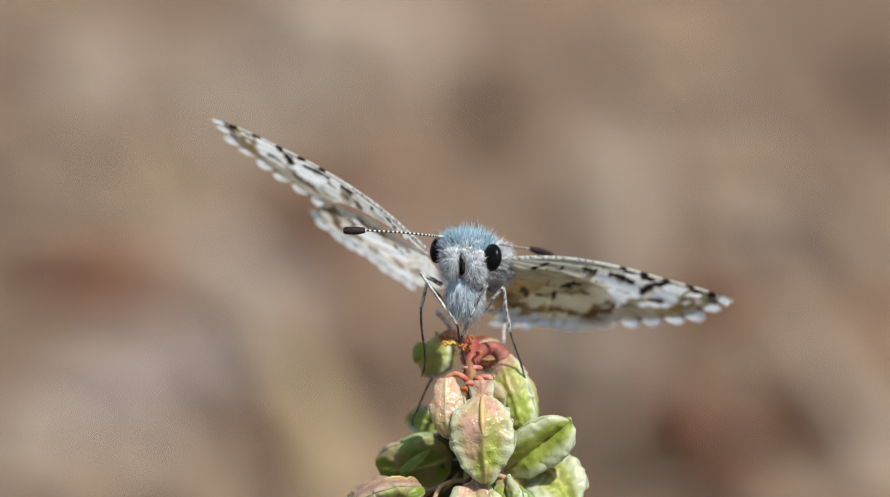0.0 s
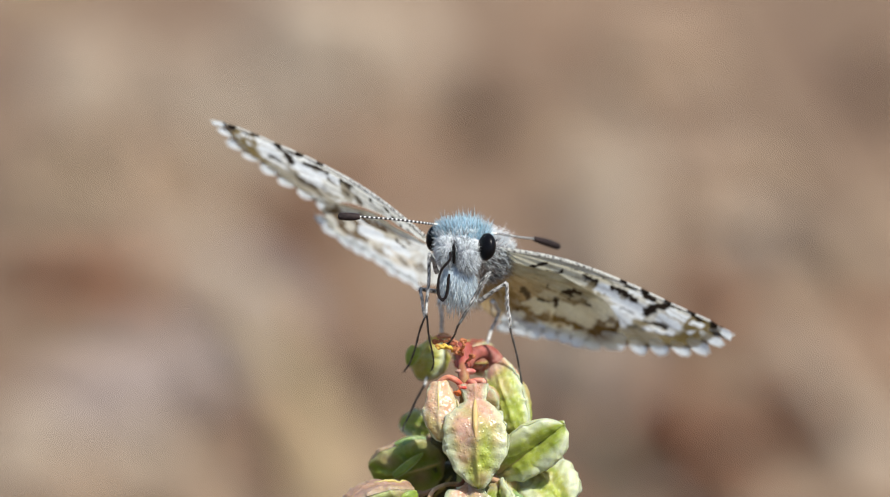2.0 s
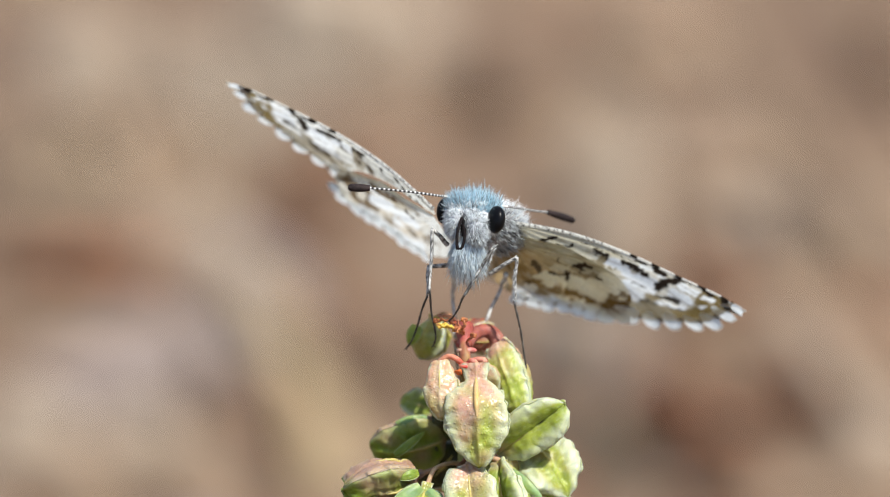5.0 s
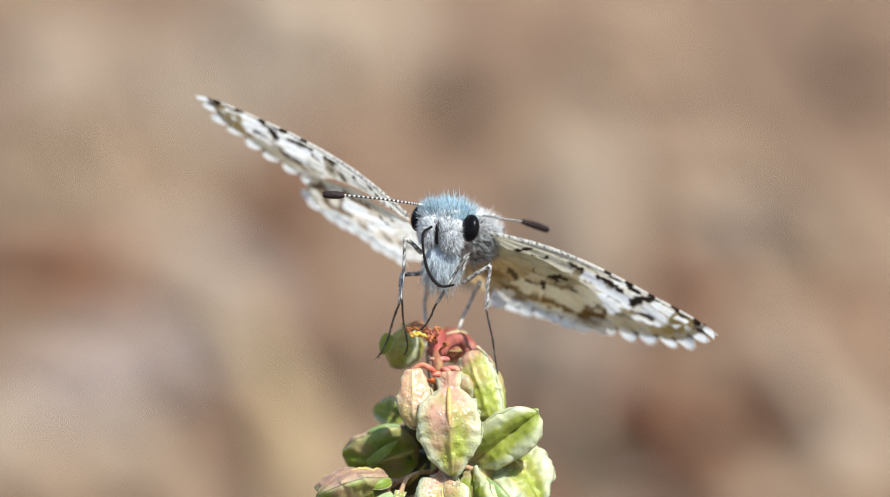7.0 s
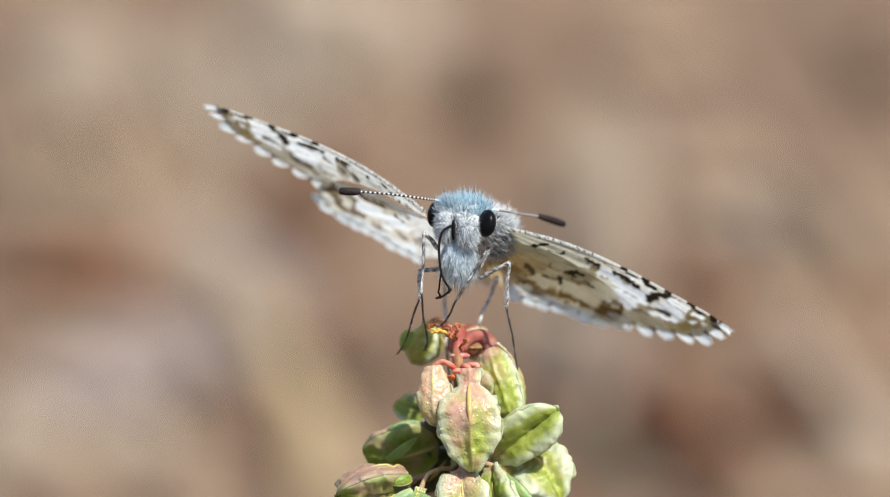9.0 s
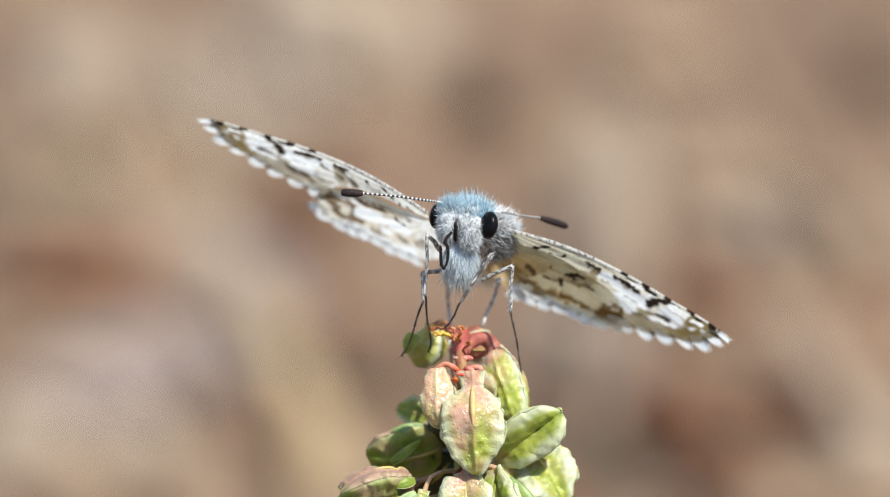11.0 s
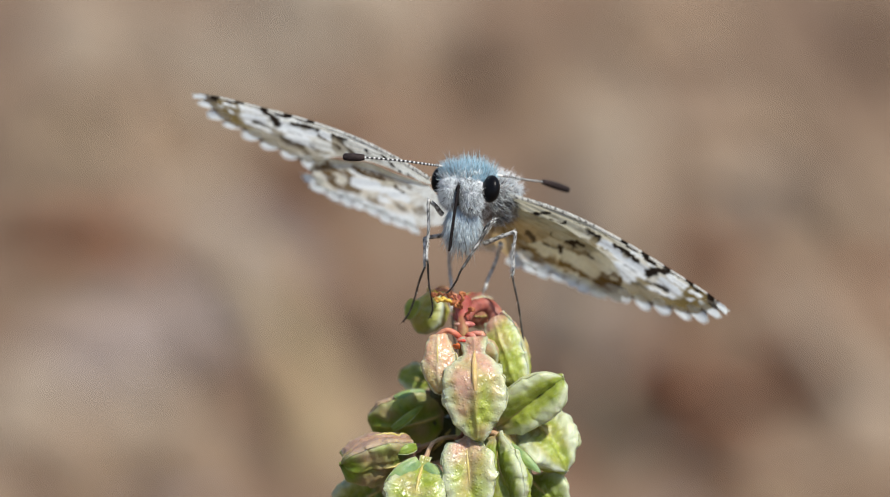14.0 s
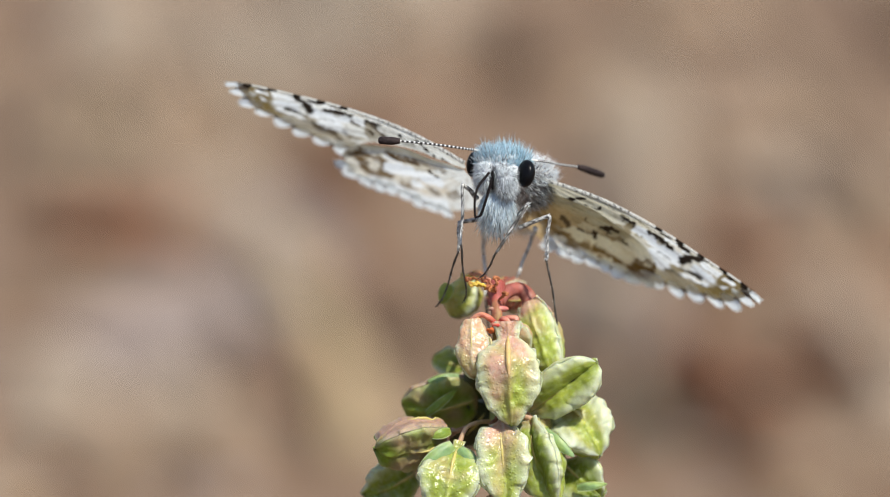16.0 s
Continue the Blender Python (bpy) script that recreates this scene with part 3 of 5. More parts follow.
def floret(points, col, label, r=0.06):
    """A withered, crumpled scrap of the flower, with a knob at its end."""
    pts = curve(points, 5)
    z = points[-1][0] * 9
    rs = [r * (0.7 + 0.5 * math.sin(i * 1.3 + z) ** 2 + 0.4 * i / len(pts)) for i in range(len(pts))]
    f = part("withered_flower", tube([p + Vector((0.05 * math.sin(i * 2.1 + z), 0, 0.05 * math.cos(i * 1.7 + z))) for i, p in enumerate(pts)], rs, 7, lambda t, k: mixed(mixed((0.40, 0.12, 0.07), col, t * 1.6), (0.22, 0.07, 0.03), wobble((t * 6, k * 0.7, z), 1.2))), M_STALK, dock, label, place=on_dock)
    part("anther", blob(pts[-1], (0.15, 0.12, 0.10), None, lambda n, p: mixed(col, (0.25, 0.08, 0.03), 0.35 + 1.2 * wobble(p, 6)), 10, 12, 1.5, z, 6.0), M_STALK, f, place=on_dock)


GOLD, AMBER = (0.66, 0.45, 0.07), (0.42, 0.15, 0.06)
floret([(0.39, 1.2, -4.1), (0.11, 0.4, -3.84), (-0.22, -0.1, -3.72), (-0.56, -0.2, -3.61)], GOLD, "golden yellow withered stamen")
floret([(0.33, 1.2, -4.02), (-0.03, 0.2, -3.89), (-0.33, -0.3, -3.66), (-0.75, -0.4, -3.66)], GOLD, "golden yellow withered stamen")
floret([(0.28, 1.2, -3.9), (-0.11, 0.8, -3.57), (-0.5, 0.7, -3.4), (-0.89, 0.9, -3.4)], AMBER, "rosy brown withered petal")
floret([(0.33, 1.4, -3.85), (0, 1.2, -3.4), (-0.39, 1.2, -3.18), (-0.78, 1.4, -3.18)], (0.62, 0.30, 0.17), "rosy brown withered petal")
floret([(0.45, 1.2, -4.13), (0.33, 0.6, -3.79), (0.45, 0.4, -3.62), (0.39, 0.4, -3.39)], AMBER, "orange-brown withered stigma")
floret([(0.39, 1, -3.9), (0.17, 0.4, -3.78), (0.06, 0.1, -3.95), (-0.08, 0, -3.78)], AMBER, "orange-brown withered stigma")
floret([(0.5, 1, -4.52), (0.78, 0.5, -4.23), (0.86, 0.4, -4.12)], AMBER, "orange-brown withered stigma")
floret([(0.53, 0.2, -5.61), (0.33, -0.3, -5.83), (0.11, -0.4, -5.88)], (0.60, 0.13, 0.03), "orange-red withered stigma")
floret([(0.53, 0.2, -5.61), (0.78, -0.2, -5.77), (0.86, -0.3, -5.91)], (0.60, 0.13, 0.03), "orange-red withered stigma")
floret([(0.61, 1.2, -10.1), (0.33, 0.6, -10.41), (0.11, 0.5, -10.68)], (0.26, 0.12, 0.06), "brown shrivelled flower remnant", 0.11)
floret([(0.67, 1.2, -10.15), (0.45, 0.4, -10.63), (0.28, 0.3, -10.96)], (0.26, 0.12, 0.06), "brown shrivelled flower remnant", 0.11)

# ---- the butterfly ----
HEAD = Vector((0.53, 0, 1.83))
butterfly = tagged(new("butterfly"), "grey-blue checkered skipper butterfly with spread wings standing on the seed head", "butterfly")


def on_fly(p):
    return (Vector(p) - HEAD) * MM


WHITE, BLUE, ASH, COAL = (0.91, 0.95, 0.97), (0.43, 0.67, 0.79), (0.42, 0.44, 0.47), (0.035, 0.035, 0.04)
SOFT = (0.60, 0.69, 0.76)
rnd = random.Random(5)


def scatter(centre, radii, count, keep, grow, turn=None):
    """Hair roots over a rounded body. keep(n, p): whether a hair grows there; grow(n, p): its direction with length, and colour."""
    out = []
    turn = turn or Matrix.Identity(3)
    while count:
        n = Vector((rnd.gauss(0, 1), rnd.gauss(0, 1), rnd.gauss(0, 1))).normalized()
        p = Vector(centre) + turn @ Vector((n.x * radii[0], n.y * radii[1], n.z * radii[2]))
        nn = (turn @ Vector((n.x / radii[0], n.y / radii[1], n.z / radii[2]))).normalized()
        if keep(nn, p):
            d, c = grow(nn, p)
            j = d.length * 0.22
            out.append((p - nn * 0.05, d + Vector((rnd.gauss(0, j), rnd.gauss(0, j), rnd.gauss(0, j))), c))
            count -= 1
    return out


def skin_colour(a, b, scale):
    return lambda n, p: mixed(a, b, 0.5 + wobble(p, scale))


# black strip low on the face: the dark gap between the palps, painted on
head = part("head", blob(HEAD, (1.18, 1.0, 1.12), None, lambda n, p: COAL if abs(p.x - 0.30) < 0.22 and n.y < 0 and n.z < 0.25 else mixed((0.45, 0.47, 0.5), (0.7, 0.72, 0.75), 0.5 + wobble(p, 2.5)), 20, 28, 0.06, 1, 2), M_SKIN, butterfly, place=on_fly)
CROWN = Vector((0.72, 0.2, 2.11))


def crown_hair(n, p):
    up = n * 0.42 + Vector((0, -0.10, 0.62))
    k = rnd.random()
    if k > 0.93:
        return up * rnd.uniform(0.65, 1.0), mixed(COAL, ASH, rnd.random())
    return up * rnd.uniform(0.25, 0.68), mixed(BLUE, SOFT if k < 0.5 - 0.9 * wobble(p, 2.4, 2.0) else (0.22, 0.40, 0.50), rnd.uniform(0, 0.9))


part("crown_fur", strands(scatter(CROWN, (1.28, 1.0, 0.72), 3000, lambda n, p: n.z > -0.25 and n.y < 0.75, crown_hair), 0.022, 0.35, 2), M_FUR, head, "dense pale blue hair on the crown", place=on_fly)


def face_hair(n, p):
    away = 1 if p.x > 0.2 else -1
    d = n * 0.34 + Vector((0.10 * away, -0.08, -0.22 if n.z < 0.35 else 0.30))
    if n.z > 0.45 + 0.2 * rnd.random():
        return d * rnd.uniform(0.5, 0.9), mixed(BLUE, SOFT, rnd.random())
    k = rnd.random()
    return d * rnd.uniform(0.32, 0.72), mixed(COAL, ASH, rnd.random() * 0.8) if k < 0.10 + 0.8 * max(0.0, wobble(p, 2.6, 4.0) - 0.08) else mixed(WHITE, (0.72, 0.75, 0.77), rnd.random() ** 2.2)


part("face_fur", strands(scatter(HEAD, (1.2, 1.02, 1.13), 2500, lambda n, p: n.y < 0.1 and n.z < 0.85 and -0.97 < n.x < 0.60 and not (n.z < 0.25 and abs(p.x - 0.19) < 0.09), face_hair), 0.024, 0.4, 3), M_FUR, head, "short white and grey facial hair", place=on_fly)


def eye(at, radii, turn):
    e = part("eye", blob(at, radii, turn, lambda n, p: COAL, 28, 36), M_EYE, butterfly, "large glossy black compound eye", place=on_fly)
    return e


eye((1.83, -0.62, 1.72), (0.41, 0.64, 0.68), pose(0, 0, 0, 0, 8, 24).to_3x3())
eye((-0.70, 0.55, 2.17), (0.34, 0.60, 0.64), pose(0, 0, 0, 0, 8, -20).to_3x3())


def palp(at, radii, lean, seed):
    at = Vector(at)
    p = part("palp", blob(at, radii, None, skin_colour((0.20, 0.21, 0.22), (0.45, 0.47, 0.50), 3), 12, 16, 0.08, seed, 3), M_SKIN, butterfly, place=on_fly)

    def hair(n, q):
        d = n * 0.26 + Vector((lean * 2, -0.08, -0.26 if n.z < 0.4 else 0.10))
        # hairs beside the gap are mostly dark, adding to its painted shade
        dark = rnd.random() < 0.13 or (abs(q.x - 0.2) < 0.12 and rnd.random() < 0.7)
        return d * rnd.uniform(0.40, 0.82), mixed(COAL, ASH, rnd.random()) if dark else mixed(WHITE, (0.70, 0.74, 0.76), rnd.random() ** 2.2)
    part("palp_fur", strands(scatter(at, radii, 1400, lambda n, q: n.y < 0.5, hair), 0.024, 0.4, seed), M_FUR, p, "shaggy white hair with dark bristles", place=on_fly)


palp((-0.16, -0.92, 1.52), (0.40, 0.5, 0.62), -0.06, 4)
palp((0.84, -1.0, 1.18), (0.52, 0.52, 0.72), 0.06, 5)

# black body added for the tongue's base and the dark slit together
part("proboscis_base", blob((0.19, -1.34, 1.40), (0.085, 0.14, 0.50), None, lambda n, p: (0.006, 0.005, 0.005), 12, 12, 0.1, 3, 4), M_TONGUE, butterfly, "black tongue base that also fills the dark slit between the palps", place=on_fly)

CHEST = Vector((0.45, -0.20, 0.04))
THORAX = Vector((1.71, 3.2, 1.26))
thorax = part("thorax", blob(THORAX, (1.55, 2.2, 1.08), pose(0, 0, 0, -16).to_3x3(), skin_colour((0.08, 0.08, 0.085), (0.28, 0.28, 0.28), 2), 20, 28, 0.05, 3, 1), M_SKIN, butterfly, place=on_fly)
chest = part("chest", blob(CHEST, (0.84, 0.90, 1.02), None, skin_colour((0.44, 0.53, 0.60), (0.58, 0.66, 0.72), 2), 18, 24, 0.05, 6, 2), M_DOWN, butterfly, place=on_fly)


def chest_hair(n, p):
    d = n * 0.16 + Vector((0.03 if p.x > 0.4 else -0.03, -0.05, -0.62))
    c = mixed((0.90, 0.95, 0.97), (0.54, 0.66, 0.73), rnd.random() ** 1.8)
    if rnd.random() < 0.04 + 0.5 * max(0.0, wobble(p, 2.2, 6.0) - 0.1):
        c = mixed(COAL, ASH, rnd.random())
    return d * rnd.uniform(0.5, 1.25), c


part("chest_fur", strands(scatter(CHEST, (0.86, 0.93, 1.04), 1500, lambda n, p: n.y < 0.4, chest_hair), 0.022, 0.25, 6), M_FUR, chest, "long soft bluish white hanging hair", place=on_fly)


def back_hair(n, p):
    if n.x > 0.05 and n.z < 0.18:
        c = mixed(COAL, (0.20, 0.21, 0.22), rnd.random()) if rnd.random() < 0.42 else mixed(WHITE, (0.60, 0.65, 0.66), rnd.random())
        d = n * 0.10 + Vector((0.42, -0.30, -0.30))
    else:
        c = mixed((0.94, 0.94, 0.93), SOFT, rnd.random() ** 2)
        d = n * 0.6 + Vector((0.05, 0.15, 0.20))
    return d * rnd.uniform(0.4, 0.78), c


part("thorax_fur", strands(scatter(THORAX, (1.57, 2.22, 1.1), 3000, lambda n, p: n.y < 0.6, back_hair, pose(0, 0, 0, -16).to_3x3()), 0.026, 0.35, 7), M_FUR, thorax, "fluffy white back hair, grey-black on the flanks", place=on_fly)

AB_TURN = pose(0, 0, 0, -16, 0, 0).to_3x3()
ABDOMEN = Vector((1.88, 8.2, 0.29))
abdomen = part("abdomen", blob(ABDOMEN, (1.0, 4.2, 0.95), AB_TURN, lambda n, p: mixed((0.66, 0.60, 0.46), (0.30, 0.27, 0.22), 0.55 + 0.5 * math.sin(p.y * 6.0) - 0.5 * (n.z < 0)), 24, 24, 0.03, 9, 1), M_SKIN, butterfly, "slender pale abdomen with grey rings", place=on_fly)
part("abdomen_fur", strands(scatter(ABDOMEN, (1.0, 4.2, 0.95), 700, lambda n, p: True, lambda n, p: ((n * 0.35 + Vector((0, 0.45, -0.1))) * rnd.uniform(0.5, 1.0), mixed((0.7, 0.68, 0.6), WHITE, rnd.random())), AB_TURN), 0.035, 0.3, 8), M_FUR, abdomen, place=on_fly)


def antenna(points, club_points, club_r):
    """A ringed antenna with a dark club."""
    pts = curve(points, 24)
    n = len(pts)
    rs = [0.062 * (1 - 0.2 * i / n) * (1 + 0.10 * math.sin(i * math.pi / 1.5)) for i in range(n)]

    def ring(t, k):
        i = t * (n - 1)
        if t < 0.2:
            return (0.66, 0.64, 0.60)
        return (0.72, 0.72, 0.70) if int(i / 1.5) % 2 else (0.03, 0.028, 0.028)
    a = part("antenna", tube(pts, rs, 8, ring), M_CLUB, butterfly, "thin black and white ringed antenna", place=on_fly)
    cp = curve(club_points, 8)
    m = len(cp) - 1
    cr = [club_r * (0.38 + 0.62 * math.sin(math.pi * min(1, 0.12 + 0.62 * i / m)) ** 0.8) if i < m else club_r * 0.55 for i in range(m + 1)]
    part("club", tube(cp, cr, 14, lambda t, k: mixed((0.014, 0.010, 0.010), (0.042, 0.028, 0.026), 0.5 + wobble((t * 9, k, club_r), 1.3) - 0.2 * t)), M_CLUB, a, "dark brown antenna club", place=on_fly)


antenna([(-0.33, 0, 2.81), (-1.08, -0.2, 2.91), (-2.61, -0.3, 3.11), (-4.38, -0.3, 3.27)], [(-4.33, -0.3, 3.27), (-4.77, -0.3, 3.27), (-5.39, -0.2, 3.3)], 0.20)
antenna([(2, 0.4, 2.40), (2.70, 1.4, 2.34), (3.60, 2.8, 2.20), (4.50, 4.0, 2.10)], [(4.44, 3.9, 2.11), (5.05, 4.6, 1.93), (5.76, 5.4, 1.70)], 0.19)

# wings: s runs outward from the hinge, t backward, in millimetres
HINGE = {-1: Vector((-1.23, 1.93, 2.50)), 1: Vector((2.27, 1.11, 1.98))}
SPREAD = {-1: Matrix(((-0.8853, 0.2181, -0.4108), (0.3398, 0.9064, -0.2511), (0.3176, -0.3618, -0.8765))),
          1: Matrix(((0.8774, -0.0814, 0.4728), (-0.0461, 0.9666, 0.2519), (-0.4775, -0.2428, 0.8444)))}


def camber(s, t):
    return 0.64 * math.sin(math.pi * min(12.9, max(0, s)) / 12.9) * min(1.05, max(0, 1 - t / 13))


FORE_LEAD = ((0.0, 0.5), (1.5, 0.15), (3.0, 0.02), (4.5, -0.04), (7.0, -0.05), (9.3, -0.06), (11.0, -0.25), (12.0, -0.32), (12.5, 0.1))
# back edge extended unseen behind the hindwing, to shade its inner part
FORE_BACK = ((0.0, 0.5), (0.3, 1.8), (1.2, 4.0), (3.4, 5.2), (5.8, 5.7), (7.5, 5.7), (8.5, 5.5), (9.3, 5.0), (10.2, 4.4), (11.1, 3.65), (11.85, 2.8), (12.35, 1.7), (12.5, 0.1))
# left back edge cut short so that its hindwing stays bright
PALE_FORE_BACK = ((0.0, 0.5), (0.3, 1.5), (2.0, 1.95), (4.2, 2.55), (6.0, 3.5), (7.2, 4.75), (7.8, 5.3), (8.5, 5.5), (9.3, 5.0), (10.2, 4.4), (11.1, 3.65), (11.85, 2.8), (12.35, 1.7), (12.5, 0.1))
HIND_LEAD = ((0.2, 1.4), (2.5, 1.5), (4.6, 2.2), (6.4, 3.3), (7.4, 4.35), (7.74, 5.15), (7.74, 5.9))
HIND_BACK = ((0.2, 1.4), (-0.5, 4.2), (0.6, 6.3), (2.4, 7.5), (4.0, 7.5), (5.2, 7.25), (6.2, 7.3), (7.1, 7.25), (7.58, 6.7), (7.74, 5.9))
# bars and spots: from s, t to s, t, half width, strength
FORE_DARK = ((1.1, 2.1, 1.5, 1.5, 0.08, 0.9), (2.0, 1.9, 2.85, 0.8, 0.10, 1.0), (3.25, 1.45, 3.85, 0.95, 0.075, 1.0), (5.0, 0.80, 5.8, 1.0, 0.10, 1.0), (7.1, 0.02, 7.45, 0.05, 0.16, 1.0), (6.7, 0.85, 8.1, 1.15, 0.13, 1.0),
             (8.1, 0.1, 8.75, 0.35, 0.18, 1.0), (8.95, 1.4, 9.45, 0.3, 0.23, 1.0), (9.55, 0.05, 9.95, -0.2, 0.18, 1.0), (9.3, 2.4, 10.3, 1.9, 0.12, 0.95), (10.75, -0.2, 11.25, -0.1, 0.17, 1.0),
             (11.9, -0.1, 12.45, 0.0, 0.15, 1.0), (4.2, 0.42, 7.2, 0.32, 0.04, 0.9), (7.9, 2.1, 8.5, 2.2, 0.07, 0.6), (10.1, 2.9, 10.9, 2.5, 0.07, 0.7), (8.9, 3.4, 9.6, 3.2, 0.08, 0.6))
FORE_WHITE = ((6.15, 1.2, 7.0, 1.35, 0.22, 1.0), (7.2, 1.75, 8.6, 1.55, 0.20, 1.0), (7.6, 2.35, 9.0, 2.2, 0.20, 1.0), (7.4, 3.0, 8.7, 3.1, 0.22, 0.8), (9.75, 1.5, 10.75, 1.6, 0.20, 1.0), (9.8, 0.7, 10.65, 0.6, 0.20, 1.0),
              (9.65, 2.95, 10.15, 2.65, 0.15, 0.9), (10.45, 2.5, 10.85, 2.25, 0.14, 0.9), (11.2, 0.6, 11.5, 0.5, 0.17, 1.0), (11.35, 1.65, 11.5, 1.5, 0.10, 0.8), (11.8, 1.0, 12.0, 0.9, 0.09, 0.7), (7.5, 0.5, 7.9, 0.5, 0.14, 0.9), (8.65, 0.8, 8.85, 0.7, 0.12, 0.8))
FORE_OLIVE = ((10.9, 3.0, 11.6, 1.9, 0.28, 0.9), (11.6, 1.9, 12.1, 0.6, 0.26, 0.9), (10.9, 0.2, 11.15, 1.3, 0.17, 0.9), (11.0, 0.05, 12.2, 0.25, 0.17, 0.8), (9.2, 2.95, 10.7, 2.95, 0.16, 0.8), (9.0, 3.8, 10.4, 3.5, 0.30, 0.8),
              (7.4, 4.4, 9.2, 4.3, 0.4, 0.8), (5.7, 1.3, 6.0, 2.6, 0.20, 0.8), (3.0, 3.0, 5.0, 2.6, 0.3, 0.35), (9.05, 1.7, 9.3, 2.9, 0.14, 0.8), (6.3, 1.9, 7.6, 1.3, 0.08, 0.7), (7.2, 2.05, 9.0, 1.9, 0.06, 0.7), (7.2, 2.7, 9.1, 2.65, 0.07, 0.7), (9.7, 1.1, 10.8, 1.05, 0.06, 0.7),
              (6.4, 3.3, 7.1, 3.6, 0.16, 0.8), (7.7, 3.6, 8.4, 3.9, 0.18, 0.8), (8.8, 4.5, 9.5, 4.2, 0.15, 0.8), (5.4, 2.0, 5.9, 3.0, 0.20, 0.7), (8.9, 2.9, 9.1, 3.4, 0.10, 0.7))
HIND_CREAM = ((4.4, 4.9, 6.2, 5.55, 0.36, 1.0), (5.5, 4.5, 6.8, 4.85, 0.24, 1.0), (6.0, 3.7, 7.4, 4.3, 0.20, 0.8), (2.9, 5.0, 4.4, 4.95, 0.24, 0.9), (3.4, 5.6, 3.6, 5.6, 0.22, 1.0), (4.2, 6.8, 4.6, 6.8, 0.24, 1.0),
              (5.25, 6.7, 5.5, 6.65, 0.15, 0.9), (7.2, 5.45, 7.35, 5.4, 0.14, 1.0), (6.0, 6.9, 6.3, 6.8, 0.16, 0.7), (2.6, 6.4, 2.9, 6.4, 0.2, 0.8), (3.4, 3.9, 4.1, 3.7, 0.14, 0.6))
HIND_BROWN = ((4.5, 5.8, 5.8, 6.15, 0.195, 1), (5.6, 6.1, 6.8, 5.95, 0.44, 1), (6.8, 5.8, 7.6, 4.9, 0.506, 1), (7.6, 5, 8, 5.3, 0.338, 1), (7.3, 6.5, 7.9, 6, 0.338, 0.9), (4, 6.1, 3, 6.75, 0.26, 0.8),
              (2.4, 5.4, 3, 6, 0.26, 0.8), (5, 7, 6.8, 6.9, 0.208, 0.8), (1.8, 4.6, 2.6, 5.2, 0.286, 0.6), (4.6, 4.2, 5.6, 4, 0.182, 0.6))
HIND_DARK = ((3.4, 4.6, 4.2, 4.3, 0.080, 1.0), (4.1, 4.1, 4.35, 4.9, 0.080, 1.0), (4.4, 3.2, 5.2, 3.2, 0.080, 1.0), (4.65, 3.3, 4.8, 3.8, 0.065, 1.0), (3.5, 2.8, 3.55, 3.2, 0.075, 0.8), (5.7, 3.8, 5.85, 4.0, 0.08, 0.9), (2.3, 5.9, 2.8, 5.8, 0.08, 0.7), (2.4, 3.8, 2.8, 4.4, 0.12, 0.8))

# the left wing pair, painted paler for the light in it: a brown ring round a tan spot, a broad white band and fewer
# dashes, set to the view
PALE_HIND_BROWN = ((7, 4.9, 6.4, 4.1, 0.312, 1), (6.4, 4.1, 5.3, 4.3, 0.26, 1), (5.2, 4.6, 5.3, 5.6, 0.234, 0.9), (5.2, 5.6, 6.2, 6.4, 0.286, 0.95), (6.9, 5, 6.3, 6.3, 0.312, 1), (4.7, 3.4, 3.1, 2.8, 0.221, 1),
                   (4.6, 6.3, 4, 6.2, 0.208, 0.7), (2.8, 5.8, 2.4, 5.7, 0.234, 0.7), (1.7, 5.5, 1.2, 5, 0.26, 0.6), (2.9, 2.7, 1.6, 2.4, 0.182, 0.6))
PALE_HIND_CREAM = ((5.0, 4.9, 3.8, 4.4, 0.36, 1.0), (3.8, 4.4, 2.1, 4.1, 0.32, 1.0), (5.0, 3.6, 4.2, 3.9, 0.14, 0.8), (3.4, 5.6, 3.7, 5.7, 0.25, 0.9))
PALE_HIND_DARK = ((2.45, 3.35, 2.1, 3.55, 0.12, 1.0), (3.6, 3.0, 3.2, 2.8, 0.07, 0.8), (4.7, 3.35, 4.4, 3.25, 0.07, 0.8))
PALE_FORE_BROWN = ((6.7, 1.55, 5.72, 2.24, 0.13, 0.9), (5.4, 1.2, 4.9, 2.3, 0.208, 0.9), (9.1, 3.5, 8.15, 3.6, 0.182, 0.9), (8.1, 3.7, 8, 4.6, 0.195, 0.8), (7.4, 3.2, 6.9, 3.7, 0.156, 0.7), (4.8, 1.5, 2.6, 1.9, 0.156, 0.4))


def mark(s, t, rows, ragged=1.0):
    """How strongly a point lies in bars and spots with ragged edges; across the veins they are twice as broad."""
    s += ragged * (0.13 * noise.noise(Vector((s * 1.7, t * 0.9, 3.0))) + 0.13 * noise.noise(Vector((s * 5.5, t * 3.0, 9.0))))
    t += ragged * (0.20 * noise.noise(Vector((s * 1.7, t * 0.9, 13.0))) + 0.26 * noise.noise(Vector((s * 5.5, t * 3.0, 19.0))))
    best = 0.0
    for a, b, c, d, w, k in rows:
        dx, dy = c - a, (d - b) * 0.55
        x, y = s - a, (t - b) * 0.55
        u = min(1.0, max(0.0, (x * dx + y * dy) / (dx * dx + dy * dy + 1e-9)))
        q = math.hypot(x - u * dx, y - u * dy) / w
        best = max(best, k * min(1.0, max(0.0, (1.15 - q) * 3.4)))
    return best


OLIVE, UMBER, SOOT, BONE, CHALK = (0.165, 0.118, 0.042), (0.185, 0.115, 0.036), (0.020, 0.014, 0.010), (0.50, 0.47, 0.35), (0.76, 0.79, 0.79)
